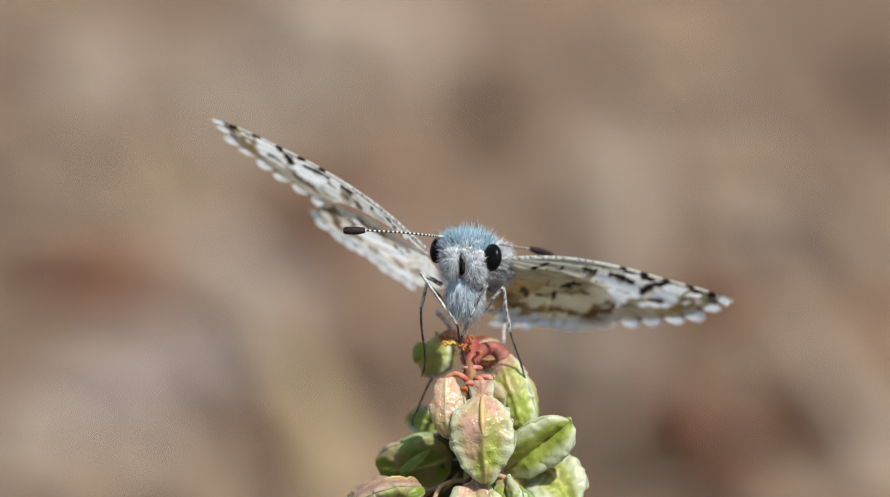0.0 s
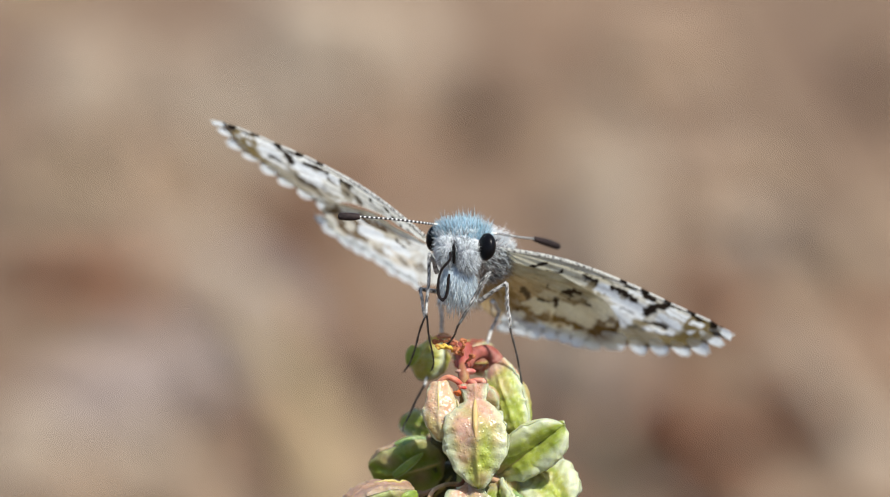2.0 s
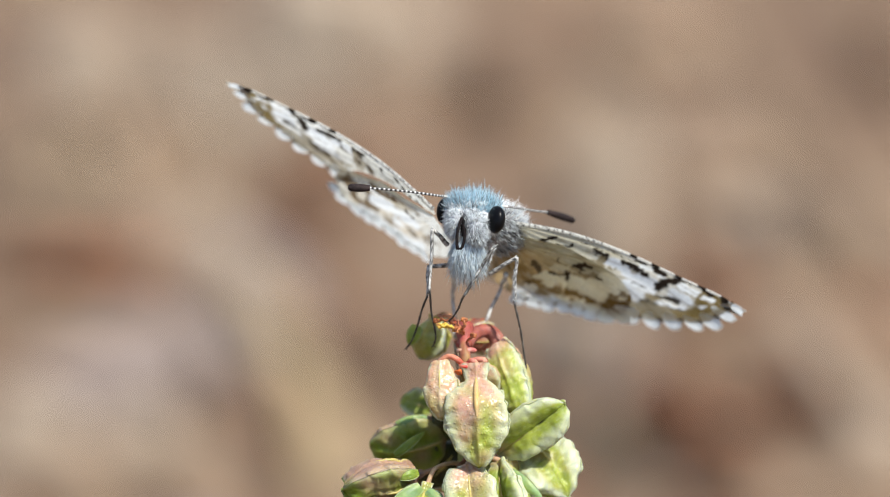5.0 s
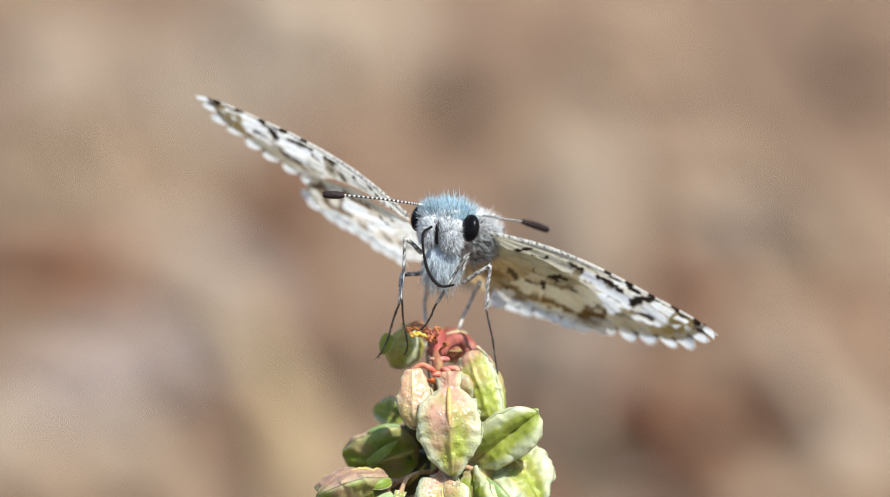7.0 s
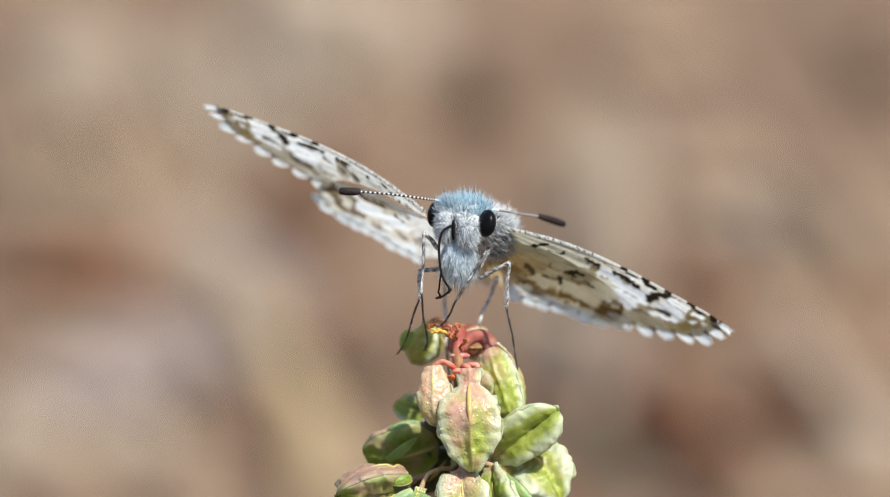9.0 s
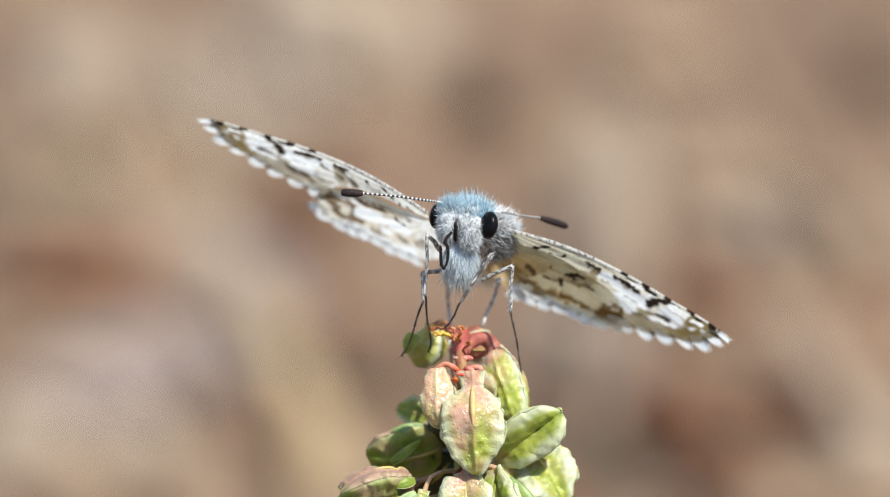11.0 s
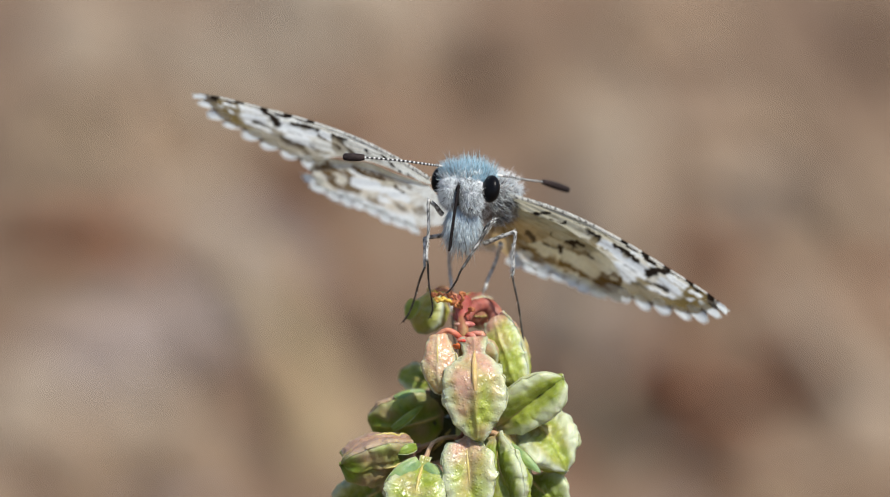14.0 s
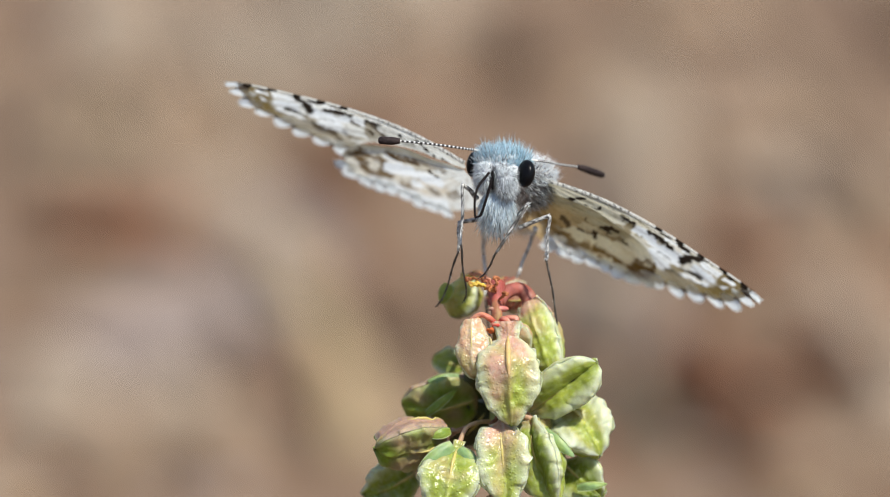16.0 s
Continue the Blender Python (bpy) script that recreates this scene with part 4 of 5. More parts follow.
TAWNY, HONEY = (0.56, 0.43, 0.25), (0.68, 0.60, 0.43)
# ground tone of the left pair: light through the wing put into its colour
LIT_WHITE = (0.69, 0.70, 0.66)


def fore_colour(s, t, q, lit_side):
    ang = math.atan2(t - 0.5, s + 0.3)
    c = mixed(BONE, (0.70, 0.67, 0.57), (s - 4.5) * 0.30 + 0.25 * noise.noise(Vector((s, t, 4))))
    c = mixed(c, LIT_WHITE, lit_side * (0.80 + 0.3 * noise.noise(Vector((s * 1.3, t * 1.3, 14)))))
    streak = noise.noise(Vector((ang * 24.0, math.hypot(s, t) * 1.1, 2.0)))
    c = mixed(c, OLIVE, max(0.0, streak) * (0.8 - 0.35 * lit_side))
    c = mixed(c, CHALK, max(0.0, noise.noise(Vector((ang * 55.0, math.hypot(s, t) * 1.6, 31.0)))) * 0.5)
    c = mixed(c, OLIVE, (s - 10.7) * 1.6 if s < 11.5 else 0.85)
    c = mixed(c, OLIVE, mark(s, t, FORE_OLIVE, 1.4) * (1 - 0.15 * lit_side))
    c = mixed(c, CHALK, mark(s, t, FORE_WHITE, 0.8))
    if lit_side:
        c = mixed(c, (0.055, 0.036, 0.018), mark(s, t, PALE_FORE_BROWN, 0.9))
    vein = abs(math.sin(ang * 30.0 + 0.5 * math.sin(s)))
    c = mixed(c, OLIVE, max(0.0, 0.22 - vein) * 3.2 * min(1, s / 5))
    if s > 7.6:
        c = mixed(c, OLIVE, (q - 0.90) * 6.0)
    return mixed(c, SOOT, mark(s, t, FORE_DARK))


def hind_colour(s, t, q, lit_side):
    ang = math.atan2(t - 1.6, s)
    c = mixed(BONE, mixed(TAWNY, HONEY, (s - 3.0) * 0.28 + 0.5 * noise.noise(Vector((s * 0.9, t * 0.7, 8)))), (q - 0.15) * 2.6 + 0.3 * noise.noise(Vector((s, t, 18))))
    c = mixed(c, LIT_WHITE, lit_side * (0.48 + 0.35 * max(0.0, 2.6 - s) + 0.4 * noise.noise(Vector((s * 1.3, t * 1.3, 24)))))
    if not lit_side:
        c = mixed(c, (0.46, 0.32, 0.15), 0.7 * math.exp(-((s - 1.8) / 1.6) ** 2) * min(1.0, max(0.0, t - 2.2)))
    streak = noise.noise(Vector((ang * 15.0, math.hypot(s, t) * 0.9, 6.0)))
    c = mixed(c, UMBER, max(0.0, streak) * (1.15 - 0.6 * lit_side))
    c = mixed(c, (0.115, 0.070, 0.026) if lit_side else UMBER, mark(s, t, PALE_HIND_BROWN if lit_side else HIND_BROWN, 1.5))
    c = mixed(c, CHALK if lit_side else (0.78, 0.74, 0.60), mark(s, t, PALE_HIND_CREAM if lit_side else HIND_CREAM, 0.9))
    c = mixed(c, CHALK, max(0.0, noise.noise(Vector((ang * 34.0, math.hypot(s, t) * 1.3, 36.0)))) * 0.45)
    vein = abs(math.sin(ang * 14.0))
    c = mixed(c, UMBER, max(0.0, 0.14 - vein) * 3.0)
    if s > 2.0:
        c = mixed(c, CHALK, (q - 0.82 + 0.08 * lit_side + 0.05 * noise.noise(Vector((s * 2, t * 2, 5)))) * 8.0)
    return mixed(c, (0.045, 0.030, 0.018), mark(s, t, PALE_HIND_DARK if lit_side else HIND_DARK))


def flat_curve(rows, count):
    pts = curve([(a, b, 0) for a, b in rows], 24)
    lens = [0.0]
    for a, b in zip(pts, pts[1:]):
        lens.append(lens[-1] + (b - a).length)
    out, j = [], 0
    for i in range(count + 1):
        want = lens[-1] * i / count
        while j < len(pts) - 2 and lens[j + 1] < want:
            j += 1
        k = (want - lens[j]) / max(1e-9, lens[j + 1] - lens[j])
        out.append(pts[j].lerp(pts[j + 1], k))
    return out


def wing(name, side, lead, back, paint, lift, root, label):
    """A thin scaly wing blade with a scalloped fringe along its outer margin and a rib along its front."""
    nu, nv = 190, 96
    a, b = flat_curve(lead, nu), flat_curve(back, nu)
    s = Shape()
    verts, cs, faces = [], [], []

    def lifted(p, up):
        ripple = 0.05 * math.sin(math.atan2(p.y - root[1], p.x + 0.3) * 30.0) * min(1, p.x / 4) if p.x > 0 else 0
        return (p.x, p.y, side * (camber(p.x, p.y) + lift * min(1.0, max(0.0, p.x / 2.0)) + ripple + up))
    for i in range(nu + 1):
        for j in range(nv + 1):
            p = a[i].lerp(b[i], j / nv)
            verts.append(lifted(p, 0.0))
            # left wings take the lit copy of the paint
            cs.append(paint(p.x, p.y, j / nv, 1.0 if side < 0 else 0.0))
    for i in range(nu):
        for j in range(nv):
            q = i * (nv + 1) + j
            faces.append((q, q + 1, q + nv + 2, q + nv + 1))
    w = part(name, s.add(verts, faces, cs), M_WING, butterfly, label)
    # fringe: rounded lobes of pale scales, dark tufts between them on the forewing
    fr = Shape()
    edge = flat_curve(back, 1200)
    r = random.Random(len(name) + side)
    start = next(i for i, p in enumerate(edge) if p.x > (7.6 if name == "forewing" else 2.1))
    edge = edge[start:]
    if name == "forewing":
        tail = [q for q in reversed(flat_curve(lead, 1200)) if (q - edge[-1]).length < 0.5]
        edge += tail[1:]
    count = 8 if name == "forewing" else 9
    span = (len(edge) - 1) / count

    def outward(i):
        i = min(len(edge) - 2, max(0, int(i)))
        p, q = edge[i], edge[i + 1]
        out = Vector((p.x - root[0], p.y - root[1], 0)).normalized()
        n = Vector((q.y - p.y, p.x - q.x, 0)).normalized()
        n = -n if n.dot(out) < 0 else n
        return p, (n * 0.95 + out * 0.15).normalized(), (q - p).normalized()
    for k in range(count):
        fill = 0.82 if name == "forewing" else 0.97
        reach = (0.72 if name == "forewing" else 0.78) * r.uniform(0.92, 1.06)
        along = outward((k + 0.5) * span)[2]
        ring, n = [], 26
        for m in range(n):
            x = 2 * m / (n - 1) - 1
            y = ((1.0 if name == "forewing" else 0.35) * max(0.0, 1 - abs(x) ** 2.4) ** 0.5 + (0.0 if name == "forewing" else 0.65)) * reach * r.uniform(0.93, 1.04)
            base, out, _ = outward((k + 0.5 + 0.5 * fill * x) * span)
            ring.append(base + out * (y - 0.05) * (1.0 if name == "forewing" else 0.7 + 0.3 * (1 - x * x)) + along * 0.06 * x)
        inner = [outward((k + 0.5 + 0.5 * fill * (2 * m / (n - 1) - 1)) * span) for m in range(n)]
        droop = 0.11 if name == "forewing" else 0.08
        inner = [p - q * 0.66 * (1 - abs(2 * m / (n - 1) - 1) ** 3) for m, (p, q, _) in enumerate(inner)]
        c = [mixed((0.81, 0.84, 0.84), (0.74, 0.78, 0.78), r.random()) for _ in range(n)]
        pts = [lifted(x, -0.04) for x in inner] + [lifted(x, -droop * (1 - abs(2 * m / (n - 1) - 1) ** 2) + 0.03 * r.random()) for m, x in enumerate(ring)]
        fr.add(pts, [(m, m + 1, n + m + 1, n + m) for m in range(n - 1)], [mixed(q, BONE, 0.12) for q in c] + c)
        for _ in range(26 if name == "forewing" else 8):
            x = r.choice((-1, 1)) * r.uniform(0.80, 1.0) / fill
            base, out, al = outward((k + 0.5 + 0.5 * fill * x) * span)
            d = (out + al * r.gauss(0, 0.1)) * r.uniform(0.35, 0.6)
            t = Vector((-d.y, d.x, 0)).normalized() * 0.05
            q = base - out * 0.2
            fr.add([lifted(z, 0.02) for z in (q - t, q + t, q + d)], [(0, 1, 2)], [mixed(SOOT, OLIVE, r.random())] * 3)
        for _ in range(34):
            x = r.uniform(-0.9, 0.9)
            base, out, al = outward((k + 0.5 + 0.5 * fill * x) * span)
            tip = reach * (max(0.0, 1 - abs(x) ** 2.6) ** 0.5 if name == "forewing" else 0.9)
            d = (out + al * r.gauss(0, 0.12)) * r.uniform(0.12, 0.26)
            t = Vector((-d.y, d.x, 0)).normalized() * 0.03
            q = base + out * max(0.0, tip - 0.12)
            fr.add([lifted(z, -droop * (1 - x * x)) for z in (q - t, q + t, q + d)], [(0, 1, 2)], [(0.82, 0.82, 0.78)] * 3)
    part("fringe", fr, M_FRINGE, w, "checkered white and dark fringe of scales" if name == "forewing" else "white fringe of scales")
    if name == "forewing":
        rib = [lifted(p, -0.0) for p in a]
        part("front_rib", tube(rib, [0.105 * (1 - 0.5 * i / nu) * (1 + 0.12 * math.sin(i * 2.3)) for i in range(nu + 1)], 8,
             lambda t, k: mixed((0.84, 0.84, 0.80), SOOT, 1.0 if (t > 0.52 and math.sin(t * 62) > 0.45) else 0.05 + (2.6 if t < 0.4 else 0.7) * max(0, wobble((t * 90, k, side), 1.0)))), M_FRINGE, w, "pale leading rib with dark checks")
    return w


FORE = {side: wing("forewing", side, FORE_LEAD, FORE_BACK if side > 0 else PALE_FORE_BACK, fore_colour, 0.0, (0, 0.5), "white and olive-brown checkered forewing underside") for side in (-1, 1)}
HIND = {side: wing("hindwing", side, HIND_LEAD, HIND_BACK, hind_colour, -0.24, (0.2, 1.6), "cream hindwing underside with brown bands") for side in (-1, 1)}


# each hindwing's set under its forewing
HIND_ROOT = Matrix.Translation((0.2 * MM, 1.6 * MM, 0))
HIND_SET = {-1: Matrix.Rotation(radians(2.6), 4, "X"), 1: HIND_ROOT @ Matrix.Rotation(radians(-14.0), 4, "Z") @ HIND_ROOT.inverted()}


# legs: hip, knee, ankle, foot
def bone(name, length, r0, r1, parent, pale, seed, bristles=0, brush=0):
    n = 16
    hook = 0.16 if name == "tarsus" else 0.0
    pts = [Vector((0.03 * math.sin(i * 0.5 + seed) + hook * max(0.0, i / n - 0.82) ** 2 * 30, 0.0, length * i / n)) for i in range(n + 1)]
    rs = [r0 + (r1 - r0) * i / n + (0.012 if name == "tarsus" and i % 4 == 3 else 0) for i in range(n + 1)]

    def col(t, k):
        w = wobble((t * length * 5, k * 0.8, seed), 1.0)
        if name == "tarsus":
            return mixed((0.028, 0.022, 0.018), (0.36, 0.33, 0.29), -0.02 + 0.9 * w + pale)
        return mixed((0.62, 0.62, 0.60), (0.05, 0.045, 0.04), (0.62 - pale) + 2.6 * w)
    s = tube(pts, rs, 8, col)
    r = random.Random(seed)
    hairs = []
    for _ in range(bristles):
        i = r.randrange(n)
        a = r.uniform(0, 6.28)
        d = Vector((math.cos(a), math.sin(a), r.uniform(1.2, 2.6))) * r.uniform(0.06, 0.15)
        hairs.append((pts[i], d, mixed((0.80, 0.81, 0.82), (0.55, 0.55, 0.55), r.random()) if r.random() < 0.7 else mixed(COAL, ASH, r.random())))
    for _ in range(brush):
        i = r.randrange(n // 4, n)
        a = r.gauss(0, 0.7)
        d = Vector((math.cos(a), math.sin(a), r.uniform(0.8, 1.8))) * r.uniform(0.12, 0.26)
        hairs.append((pts[i], d, mixed(WHITE, (0.7, 0.72, 0.72), r.random())))
    if hairs:
        h = strands(hairs, 0.018, 0.3, seed)
        s.add(h.v, h.f, h.c)
    if name == "tarsus":
        for k in (-1, 1):
            c = tube(curve([(hook, 0, length), (0.07 * k + hook, 0, length + 0.06), (0.09 * k + hook, 0.04, length + 0.13)], 4), 0.02, 6, lambda t, q: COAL)
            s.add(c.v, c.f, c.c)
    return part(name, s, M_SKIN, parent)


# each leg: hip, then at given seconds its knee, ankle and foot, in the space of the plant
LEGS = {
    "fore_a": ((-0.53, 0.6, 0.5), ((0.0, (-1.94, -0.4, -0.28), (-0.83, -0.8, -1.88), (0.11, 0.6, -4.4)), (0.5, (-1.72, -0.4, 0.06), (-0.89, -0.8, -1.72), (-0.17, 0.8, -4.29)),
               (1.0, (-1.17, -0.4, 0.55), (-1.42, -0.2, -2.05), (-1.01, 1.6, -4.64)), (3.0, (-1.19, -0.4, 1.11), (-1.33, -0.2, -1.86), (-1.01, 1.8, -4.58)), (16.0, (-1.19, -0.4, 1.25), (-1.3, -0.2, -1.8), (-1.01, 1.8, -4.53)))),
    "mid_a": ((-0.25, 1.6, -0.5), ((0.0, (-1.98, 0.6, -0.33), (-2.12, 0.8, -2.56), (-1.73, 2, -5.65)), (0.5, (-1.86, 0.6, -0.67), (-1.92, 0.8, -2.28), (-2.18, 2.2, -5.37)),
              (1.0, (-1.67, 0.6, -0.92), (-1.53, 0.6, -2.2), (-2.27, 2.4, -4.87)), (3.0, (-1.5, 0.6, -0.78), (-1.42, 0.6, -2.06), (-2.32, 2.4, -4.73)), (16.0, (-1.42, 0.6, -0.64), (-1.42, 0.6, -2.03), (-2.32, 2.4, -4.73)))),
    "fore_b": ((1.22, 0.4, -0.78), ((0.0, (1.16, -1, -0.66), (0.61, -0.9, -1.99), (-0.06, 0.3, -3.56)), (1.0, (1.5, -1, -0.22), (0.66, -0.9, -1.86), (-0.17, 0.2, -3.45)),
               (3.0, (1.77, -1, 0.17), (0.44, -0.9, -2.08), (-0.22, 0.2, -3.39)), (16.0, (1.88, -1, 0.19), (0.44, -0.9, -2.1), (-0.22, 0.2, -3.34)))),
    "mid_b": ((1.51, 1.2, -0.95), ((0.0, (2.09, 0.4, -0.89), (2.37, 0.9, -2.95), (3.58, 2, -6.79)), (1.0, (2.34, 0.4, -0.61), (2.62, 0.9, -2.79), (3.55, 2, -6.6)),
              (3.0, (2.78, 0.4, -0.42), (2.84, 0.9, -2.51), (3.58, 2, -6.49)), (16.0, (3, 0.4, -0.31), (2.9, 0.9, -2.45), (3.58, 2, -6.32)))),
    "hind_a": ((-0.25, 4.6, -0.85), ((0.0, (-0.62, 5.4, -2.88), (-1.47, 4.6, -5.47), (-2.53, 3.2, -7.69)), (3.2, (-0.62, 5.4, -2.77), (-1.38, 4.6, -5.36), (-2.53, 3.2, -7.58)), (5.0, (-0.17, 6.2, -2.3), (-0.06, 5.2, -4.9), (0.3, 4.9, -7.6)), (16.0, (-0.17, 6.2, -2.2), (-0.06, 5.2, -4.8), (0.3, 4.9, -7.5)))),
    "hind_b": ((2.37, 4.6, -0.96), ((0.0, (2.21, 5.8, -2.04), (2.09, 5, -3.45), (1.92, 4.6, -4.57)), (3.0, (2.21, 5.8, -1.9), (1.52, 5, -3.33), (1.18, 4.6, -4.34)), (16.0, (2.18, 5.8, -1.53), (1.52, 5, -3.22), (1.24, 4.6, -4.23)))),
}
LEG_BONES = {}
for i, (key, (hip, rows)) in enumerate(LEGS.items()):
    _, knee, ankle, toe = rows[0] if key == "hind_a" else rows[-1]
    pts = [Vector(hip), Vector(knee), Vector(ankle), Vector(toe)]
    lens = [(b - a).length for a, b in zip(pts, pts[1:])]
    LEG_BONES[key] = [bone("femur", lens[0], 0.13, 0.09, butterfly, -0.4 if key == "fore_b" else (0.6 if "hind" in key else 0.1), 10 + i, 70, 110 if key == "fore_b" else 0), bone("tibia", lens[1], 0.088, 0.072, butterfly, -0.5 if key == "fore_b" else (0.6 if "hind" in key else 0.28), 20 + i, 20 if key == "fore_b" else 130 if key == "mid_b" else 90, 160 if key == "mid_b" else 0), bone("tarsus", lens[2], 0.055, 0.038, butterfly, 0.5 if key == "hind_b" else 0.0, 30 + i, 10)], lens

# proboscis: a chain of stiff pieces
PIECES, PIECE = 28, 0.23
TONGUE = []
for i in range(PIECES):
    r0, r1 = 0.066 - 0.0009 * i, 0.066 - 0.0009 * (i + 1)
    pts = [(0, 0, PIECE * k / 4 - 0.03) for k in range(5)] + [(0, 0, PIECE + 0.03)]
    TONGUE.append(part("proboscis_piece", tube(pts, [r0, r0, (r0 + r1) / 2, r1, r1, r1 * 0.9], 10, lambda t, k: (0.014, 0.011, 0.011)), M_TONGUE, butterfly, "thin dark coiling tongue"))
# seconds and a line through the mouth, bends and end, in the space of the plant
TONGUE_LINES = (
    (0, ((0.06, -1.5, 0.28), (0.08, -1.8, -0.06), (0.06, -1.6, -0.28))),
    (1.5, ((0.14, -1.5, 1.05), (0.14, -1.8, 0.72), (0.11, -1.6, 0.5))),
    (2, ((-0.22, -1.55, 0.92), (-0.22, -1.9, 0.59), (-0.66, -1.9, 0.06), (-0.83, -1.9, -0.82), (-0.66, -2.05, -1.4), (-0.41, -2.05, -1.15), (-0.3, -2.05, -0.1))),
    (2.5, ((-0.32, -1.55, 1.55), (-0.78, -1.9, 1.07), (-0.89, -1.9, -0.97), (-1.01, -0.9, -4.32))),
    (3, ((-0.09, -1.55, 1.65), (-0.7, -1.9, 1.15), (-0.73, -1.9, -1.14), (-0.73, -0.9, -3.8))),
    (3.2, ((-0.11, -1.55, 1.64), (-0.55, -1.9, 1.12), (-0.74, -1.9, -1.37), (-0.94, -0.9, -4.37))),
    (4.2, ((-0.11, -1.55, 1.64), (-0.55, -1.9, 1.12), (-0.74, -1.9, -1.37), (-0.94, -0.9, -4.37))),
    (4.7, ((0.26, -1.55, 1.59), (0.06, -1.9, 1.01), (0.01, -1.9, 0.21), (0.2, -2.05, 0.04), (0.39, -2.05, 0.68), (0.34, -2.05, 1.26))),
    (5.5, ((0.26, -1.55, 1.59), (0.06, -1.9, 1.01), (0.01, -1.9, 0.21), (0.2, -2.05, 0.04), (0.39, -2.05, 0.68), (0.34, -2.05, 1.26))),
    (6, ((0.35, -1.55, 1.18), (0.15, -1.9, 0.68), (-0.43, -1.9, -0.2), (-0.23, -1.9, -1.28), (0.37, -1.9, -2.5), (1.23, -1.9, -3.85))),
    (6.5, ((0.63, -1.55, 1.44), (0.49, -1.9, 1.24), (0.08, -1.9, 0.17), (-0.2, -1.9, -0.88), (-0.12, -1.9, -1.43), (0.49, -1.9, -1.65), (1.73, -1.9, -1.57), (2.62, -1.9, -1.13))),
    (7, ((0.14, -1.55, 1.6), (-0.27, -1.9, 1.27), (-0.22, -1.9, 0.22), (0, -1.9, -0.66), (0.56, -1.9, -1.3), (1.36, -1.9, -1.19))),
    (7.5, ((0.15, -1.55, 1.21), (-0.12, -1.9, 0.93), (-0.51, -1.9, 0.13), (-0.4, -1.9, -0.92), (-0.04, -1.9, -1.39), (0.76, -1.9, -1.44))),
    (8, ((0.05, -1.55, 1.46), (-0.34, -1.9, 1.1), (-0.28, -1.9, 0.22), (0.02, -1.9, -0.66), (0.55, -1.9, -1.38), (1.18, -1.9, -1.55))),
    (8.5, ((0.08, -1.55, 1.65), (-0.42, -1.9, 1.32), (-0.36, -1.9, -0.23), (-0.33, -1.9, -1.63), (-0.69, -1.3, -2.8))),
    (9.6, ((0.15, -1.55, 1.21), (-0.12, -1.9, 0.93), (-0.51, -1.9, 0.13), (-0.4, -1.9, -0.92), (-0.04, -1.9, -1.39), (0.76, -1.9, -1.44))),
    (11, ((-0.04, -1.55, 1.28), (-0.37, -1.9, 0.86), (-0.23, -1.9, 0.59), (-0.23, -1.9, -0.02), (-0.42, -2.05, -0.54), (-0.56, -2.05, -0.18), (-0.56, -2.05, 0.7))),
    (11.5, ((-0.08, -1.55, 1.66), (-0.49, -1.9, 1.06), (-0.33, -1.9, -0.1), (0.2, -1.9, -0.99), (0.64, -1.9, -1.26))),
    (12, ((0.04, -1.55, 1.59), (-0.18, -1.9, 1.26), (-0.43, -1.9, 0.73), (-0.4, -1.9, -0.15), (-0.01, -2.05, -0.84), (0.26, -2.05, -1.14), (0.43, -2.05, -0.51))),
    (12.5, ((0.25, -1.55, 1.74), (-0.06, -1.9, 2.29), (-0.44, -1.9, 1.66), (-0.64, -1.9, 0.61), (-1.16, -1.9, -1.49), (-2.13, -1.9, -4.34))),
    (13, ((0.26, -1.55, 1.68), (0.01, -1.9, 2.26), (-0.35, -1.9, 2.04), (-0.51, -1.9, 0.8), (-0.6, -2.05, -0.61), (-0.35, -2.05, -1.19), (-0.18, -2.05, -0.81))),
    (13.5, ((0.1, -1.55, 1.74), (-0.31, -1.9, 1.21), (-0.4, -1.9, 0.33), (-0.18, -1.9, -0.55), (0.15, -1.9, -1.08), (0.51, -1.9, -1.16))),
    (14, ((0.24, -1.55, 1.92), (-0.01, -1.9, 0.35), (-0.23, -1.9, -1.31))),
    (14.5, ((0.19, -1.55, 1.95), (-0, -1.9, 0.34), (-0.34, -1.9, -1.17))),
    (15, ((0.24, -1.55, 1.88), (-0.01, -1.9, 0.22), (-0.34, -1.9, -1.19))),
    (15.5, ((0.06, -1.7, 1.77), (-0.33, -2.3, 1.05), (-0.44, -2.4, -0.61), (-0.22, -2.5, -1.21), (0.03, -2.6, -0.06), (0.17, -2.6, 1.05))),
    (16, ((0.06, -1.7, 1.77), (-0.55, -2.3, 0.91), (-0.61, -2.4, -0.3), (-0.41, -2.4, -0.44), (-0.06, -2.5, 0.58), (0.19, -2.5, 1.46))))

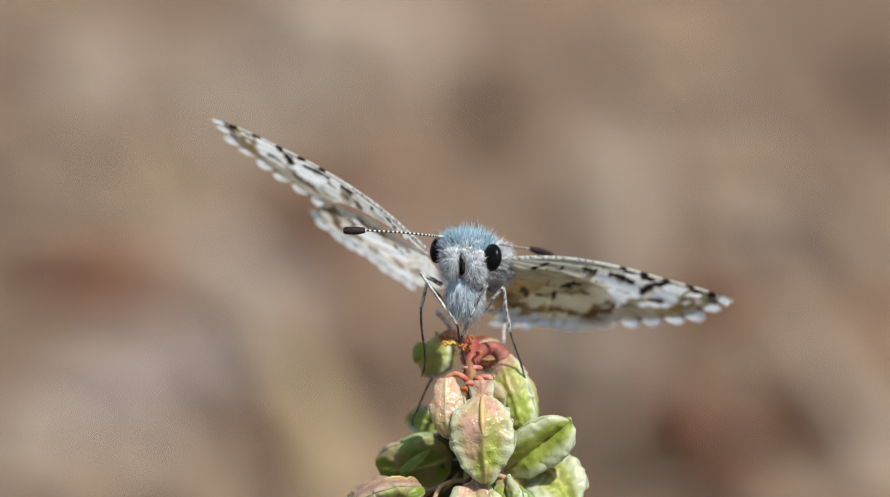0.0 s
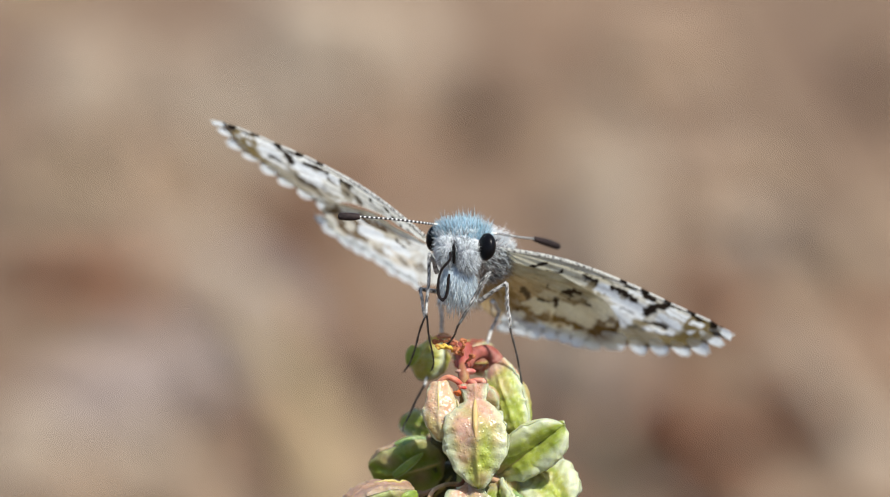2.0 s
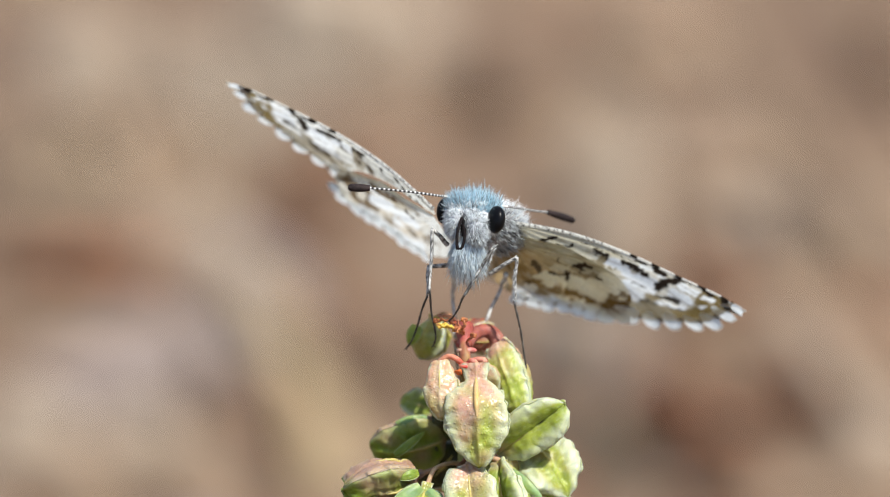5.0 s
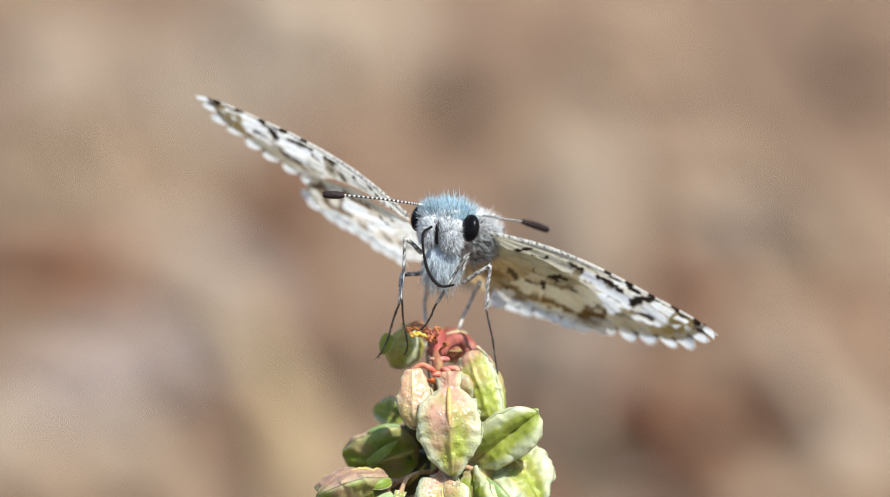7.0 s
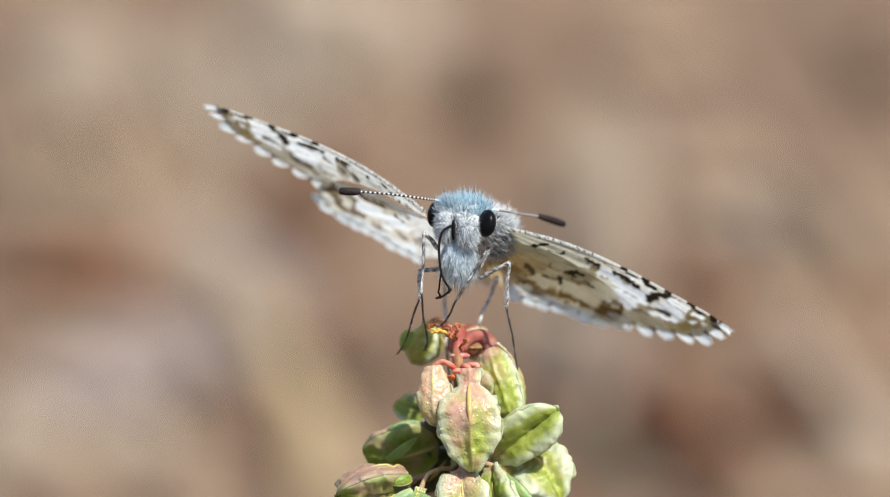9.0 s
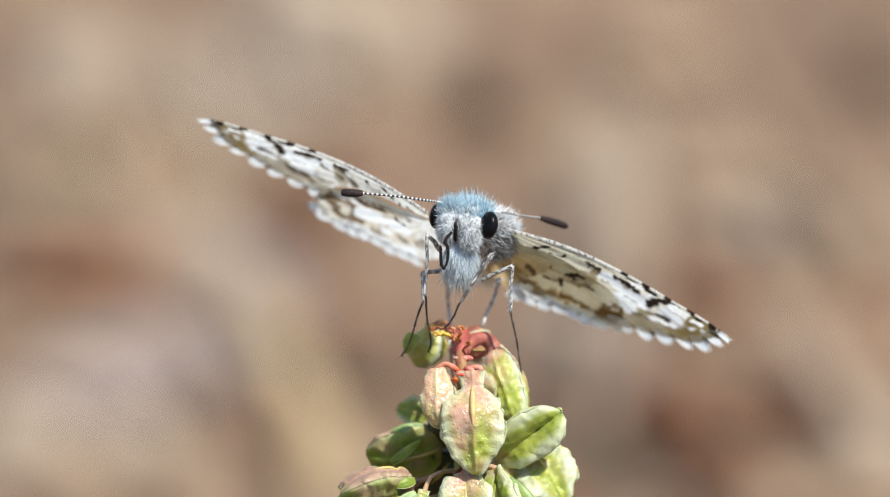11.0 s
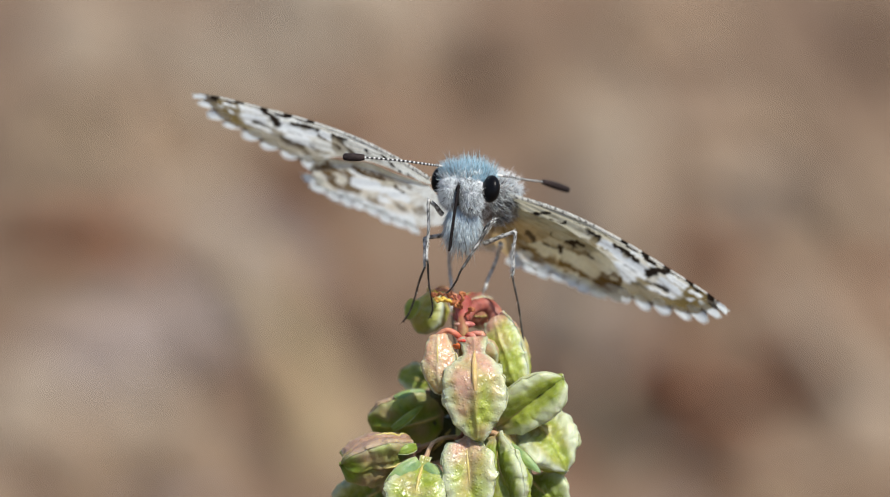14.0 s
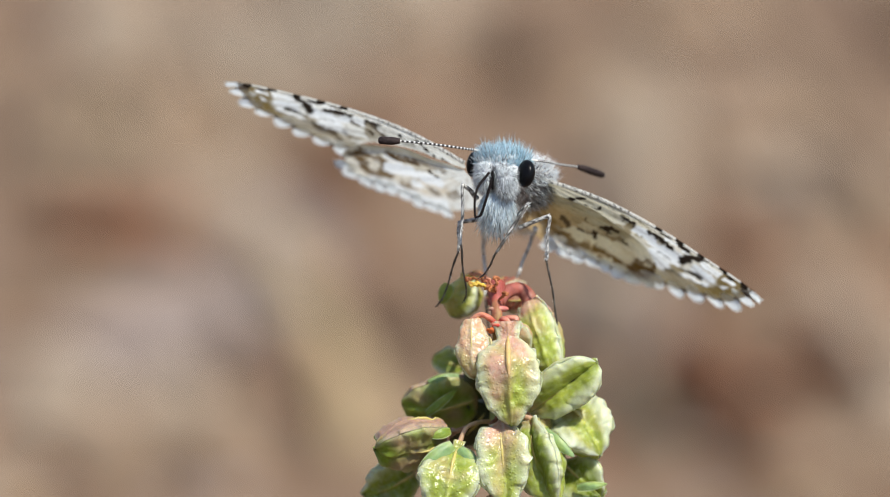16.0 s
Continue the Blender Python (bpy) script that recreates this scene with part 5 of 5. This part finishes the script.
# the body: seconds, shift sideways and up (mm), roll and turn; then each wing's turn, as axis times degrees, and its hinge's slip (mm)
BODY = (
    (0, -0.42, -1.24, 1.99, 8.0, 4.5, 11.9, -8.6, 0.16, -0.13, -1.9, -17.1, 26.0, 0.55, -0.16),
    (0.5, -0.34, -0.99, 2.13, 7.0, 2.8, 11.7, -8.9, 0.13, -0.07, -4.0, -13.2, 25.1, 0.49, -0.12),
    (1, -0.29, -0.74, 0.90, 5.0, 2.0, 12.7, -9.3, 0.12, -0.05, -4.9, -11.8, 23.9, 0.41, -0.14),
    (1.5, -0.31, -0.66, 1.04, 3.5, 0.4, 9.8, -7.5, 0.09, -0.02, -5.3, -10.1, 23.3, 0.34, -0.12),
    (2, -0.30, -0.51, 0.64, 2.5, -1.0, 8.9, -6.6, 0.05, -0.03, -5.9, -8.3, 23.0, 0.33, -0.15),
    (2.5, -0.19, -0.28, 0.51, 1.0, -3.8, 9.3, -5.7, -0.04, -0.06, -9.4, -6.6, 24.1, 0.27, -0.14),
    (3, -0.09, -0.20, 0.38, 0.0, -2.8, 10.9, -5.7, -0.10, -0.15, -9.8, -6.1, 24.4, 0.25, -0.15),
    (5.5, 0.16, -0.19, -0.38, 0.0, -0.1, 10.8, -5.5, -0.14, -0.01, -3.9, -8.9, 22.6, 0.21, -0.19),
    (6, 0.17, -0.19, -0.92, 0.0, 0.9, 10.2, -6.0, -0.14, -0.03, -2.9, -7.2, 20.8, 0.23, -0.19),
    (6.5, 0.26, -0.21, -0.54, 0.0, 0.6, 9.9, -5.6, -0.13, -0.03, -2.1, -6.2, 20.0, 0.19, -0.22),
    (7, 0.21, -0.16, -0.63, 0.0, 0.2, 8.1, -4.8, -0.13, 0.02, -1.8, -5.5, 19.0, 0.20, -0.24),
    (7.5, 0.17, -0.16, -0.53, 0.0, -0.3, 6.5, -3.8, -0.14, 0.02, -1.7, -5.2, 18.5, 0.19, -0.23),
    (8, 0.12, -0.19, -0.14, 0.0, -0.5, 6.2, -3.8, -0.12, 0.03, -1.2, -5.4, 19.3, 0.21, -0.25),
    (8.5, 0.07, -0.13, -0.05, 0.0, -0.4, 5.9, -3.6, -0.11, 0.01, -1.3, -5.0, 18.5, 0.20, -0.26),
    (11, -0.03, -0.07, -0.19, 0.0, -0.8, 2.1, -1.7, -0.10, 0.03, 0.6, -2.9, 17.6, 0.17, -0.25),
    (11.5, 0.02, -0.03, -0.08, 0.0, -0.9, 1.3, -0.7, -0.06, -0.02, 0.4, -2.0, 17.1, 0.16, -0.25),
    (12, 0.02, -0.04, -0.34, 0.0, -1.0, 0.6, -0.2, -0.05, -0.04, 0.3, -2.1, 17.4, 0.15, -0.26),
    (12.5, -0.00, -0.00, -0.00, 0.0, -1.2, 1.0, 0.2, -0.06, -0.04, 0.2, -1.8, 16.7, 0.04, -0.26),
    (13, -0.00, -0.04, -0.46, 0.0, -1.4, 0.4, 0.4, -0.07, -0.01, 0.4, -2.5, 18.5, 0.15, -0.27),
    (13.5, 0.00, 0.04, -0.34, 0.0, -1.4, 0.2, 0.7, -0.09, -0.02, 0.2, -1.8, 17.8, 0.14, -0.29),
    (14, -0.02, 0.04, 0.02, 0.0, -1.2, -0.0, 1.3, -0.04, -0.06, 0.0, -1.1, 17.7, 0.14, -0.28),
    (14.5, -0.01, 0.04, -0.47, 0.0, -1.2, -0.6, 2.2, -0.00, -0.09, 0.4, -1.3, 18.2, 0.17, -0.28),
    (15, 0.02, 0.02, -0.22, 0.0, -1.4, -0.7, 1.6, -0.06, -0.04, 0.3, -1.0, 17.9, 0.14, -0.27),
    (15.5, 0.01, -0.00, -0.34, 0.0, -1.0, -1.0, 2.5, -0.01, -0.06, 0.5, -0.5, 17.7, 0.15, -0.27),
    (16, 0.04, 0.04, -0.45, 0.0, -1.0, -1.5, 2.2, -0.05, -0.07, 0.5, -0.5, 17.6, 0.16, -0.29),
)


def body_pose(row):
    t, dx, dz, roll, yaw = row[:5]
    return Matrix.Translation((HEAD + Vector((dx, 0, dz))) * MM) @ (pose(0, 0, 0, 0, -roll, 0) @ pose(0, 0, 0, 0, 0, yaw))


def turned(v):
    v = Vector(v)
    return Matrix.Rotation(radians(v.length), 4, v.normalized()) if v.length > 1e-6 else Matrix.Identity(4)


def body_row(t):
    """The body's row at any time, between the given ones."""
    for a, b in zip(BODY, BODY[1:]):
        if t <= b[0]:
            k = (t - a[0]) / (b[0] - a[0])
            k = max(0.0, k)
            return [t] + [x + (y - x) * k for x, y in zip(a[1:5], b[1:5])]
    return list(BODY[-1][:5])


def between(rows, t):
    """Points of keyed lines at any time."""
    for a, b in zip(rows, rows[1:]):
        if t <= b[0]:
            k = (t - a[0]) / (b[0] - a[0])
            k = k * k * (3 - 2 * k)
            return [Vector(p).lerp(Vector(q), k) for p, q in zip(a[1], b[1])]
    return [Vector(p) for p in rows[-1][1]]


def bone_pose(a, d):
    return Matrix.Translation(a * MM) @ d.to_track_quat("Z", "Y").to_matrix().to_4x4()


def spaced(points, count, step):
    """Points one step apart along a line; past its end it doubles back close behind itself."""
    line = curve(points, 16)
    line += [p + Vector((0.05, 0.16, 0.03)) for p in reversed(line[:-1])]
    line += [p + Vector((0, 0.16, 0)) for p in reversed(line)]
    out, j, here = [line[0]], 0, line[0]
    while len(out) <= count:
        while j < len(line) - 1 and (line[j] - here).length < step:
            j += 1
        here = here + (line[j] - here).normalized() * step
        out.append(here)
    return out


def motions():
    walk(butterfly, [(row[0], VIEW @ body_pose(row)) for row in BODY])
    for side, col in ((-1, 5), (1, 10)):
        rows = []
        for row in BODY:
            m = turned(row[col:col + 3]) @ SPREAD[side].to_4x4()
            slip = Vector((row[col + 3], 0, row[col + 4]))
            rows.append((row[0], Matrix.Translation((HINGE[side] + slip - HEAD) * MM) @ m))
        walk(FORE[side], rows)
        walk(HIND[side], [(t, m @ HIND_SET[side]) for t, m in rows])
    steps = [k / 10 for k in range(161)]
    for key, (hip, rows) in LEGS.items():
        bones, lens = LEG_BONES[key]
        rows = [(r[0], r[1:]) for r in rows]
        made = [[], [], []]
        for t in steps[::5]:
            back = body_pose(body_row(t)).inverted()
            a = Vector(hip) - HEAD
            for i, target in enumerate(between(rows, t)):
                b = (back @ (target * MM)) / MM
                d = (b - a).normalized()
                made[i].append((t, bone_pose(a, d)))
                a = a + d * lens[i]
        for ob, rr in zip(bones, made):
            walk(ob, rr)
    lines = [(t, spaced(p, PIECES, PIECE)) for t, p in TONGUE_LINES]
    made = [[] for _ in TONGUE]
    for t in steps:
        back = body_pose(body_row(t)).inverted()
        pts = [(back @ (p * MM)) / MM for p in between(lines, t)]
        a = pts[0]
        for i in range(PIECES):
            d = (pts[i + 1] - a)
            d = d.normalized() if d.length > 0.02 else Vector((0, 0, -1))
            made[i].append((t, bone_pose(a, d)))
            a = a + d * PIECE
    for ob, rr in zip(TONGUE, made):
        walk(ob, rr)


motions()
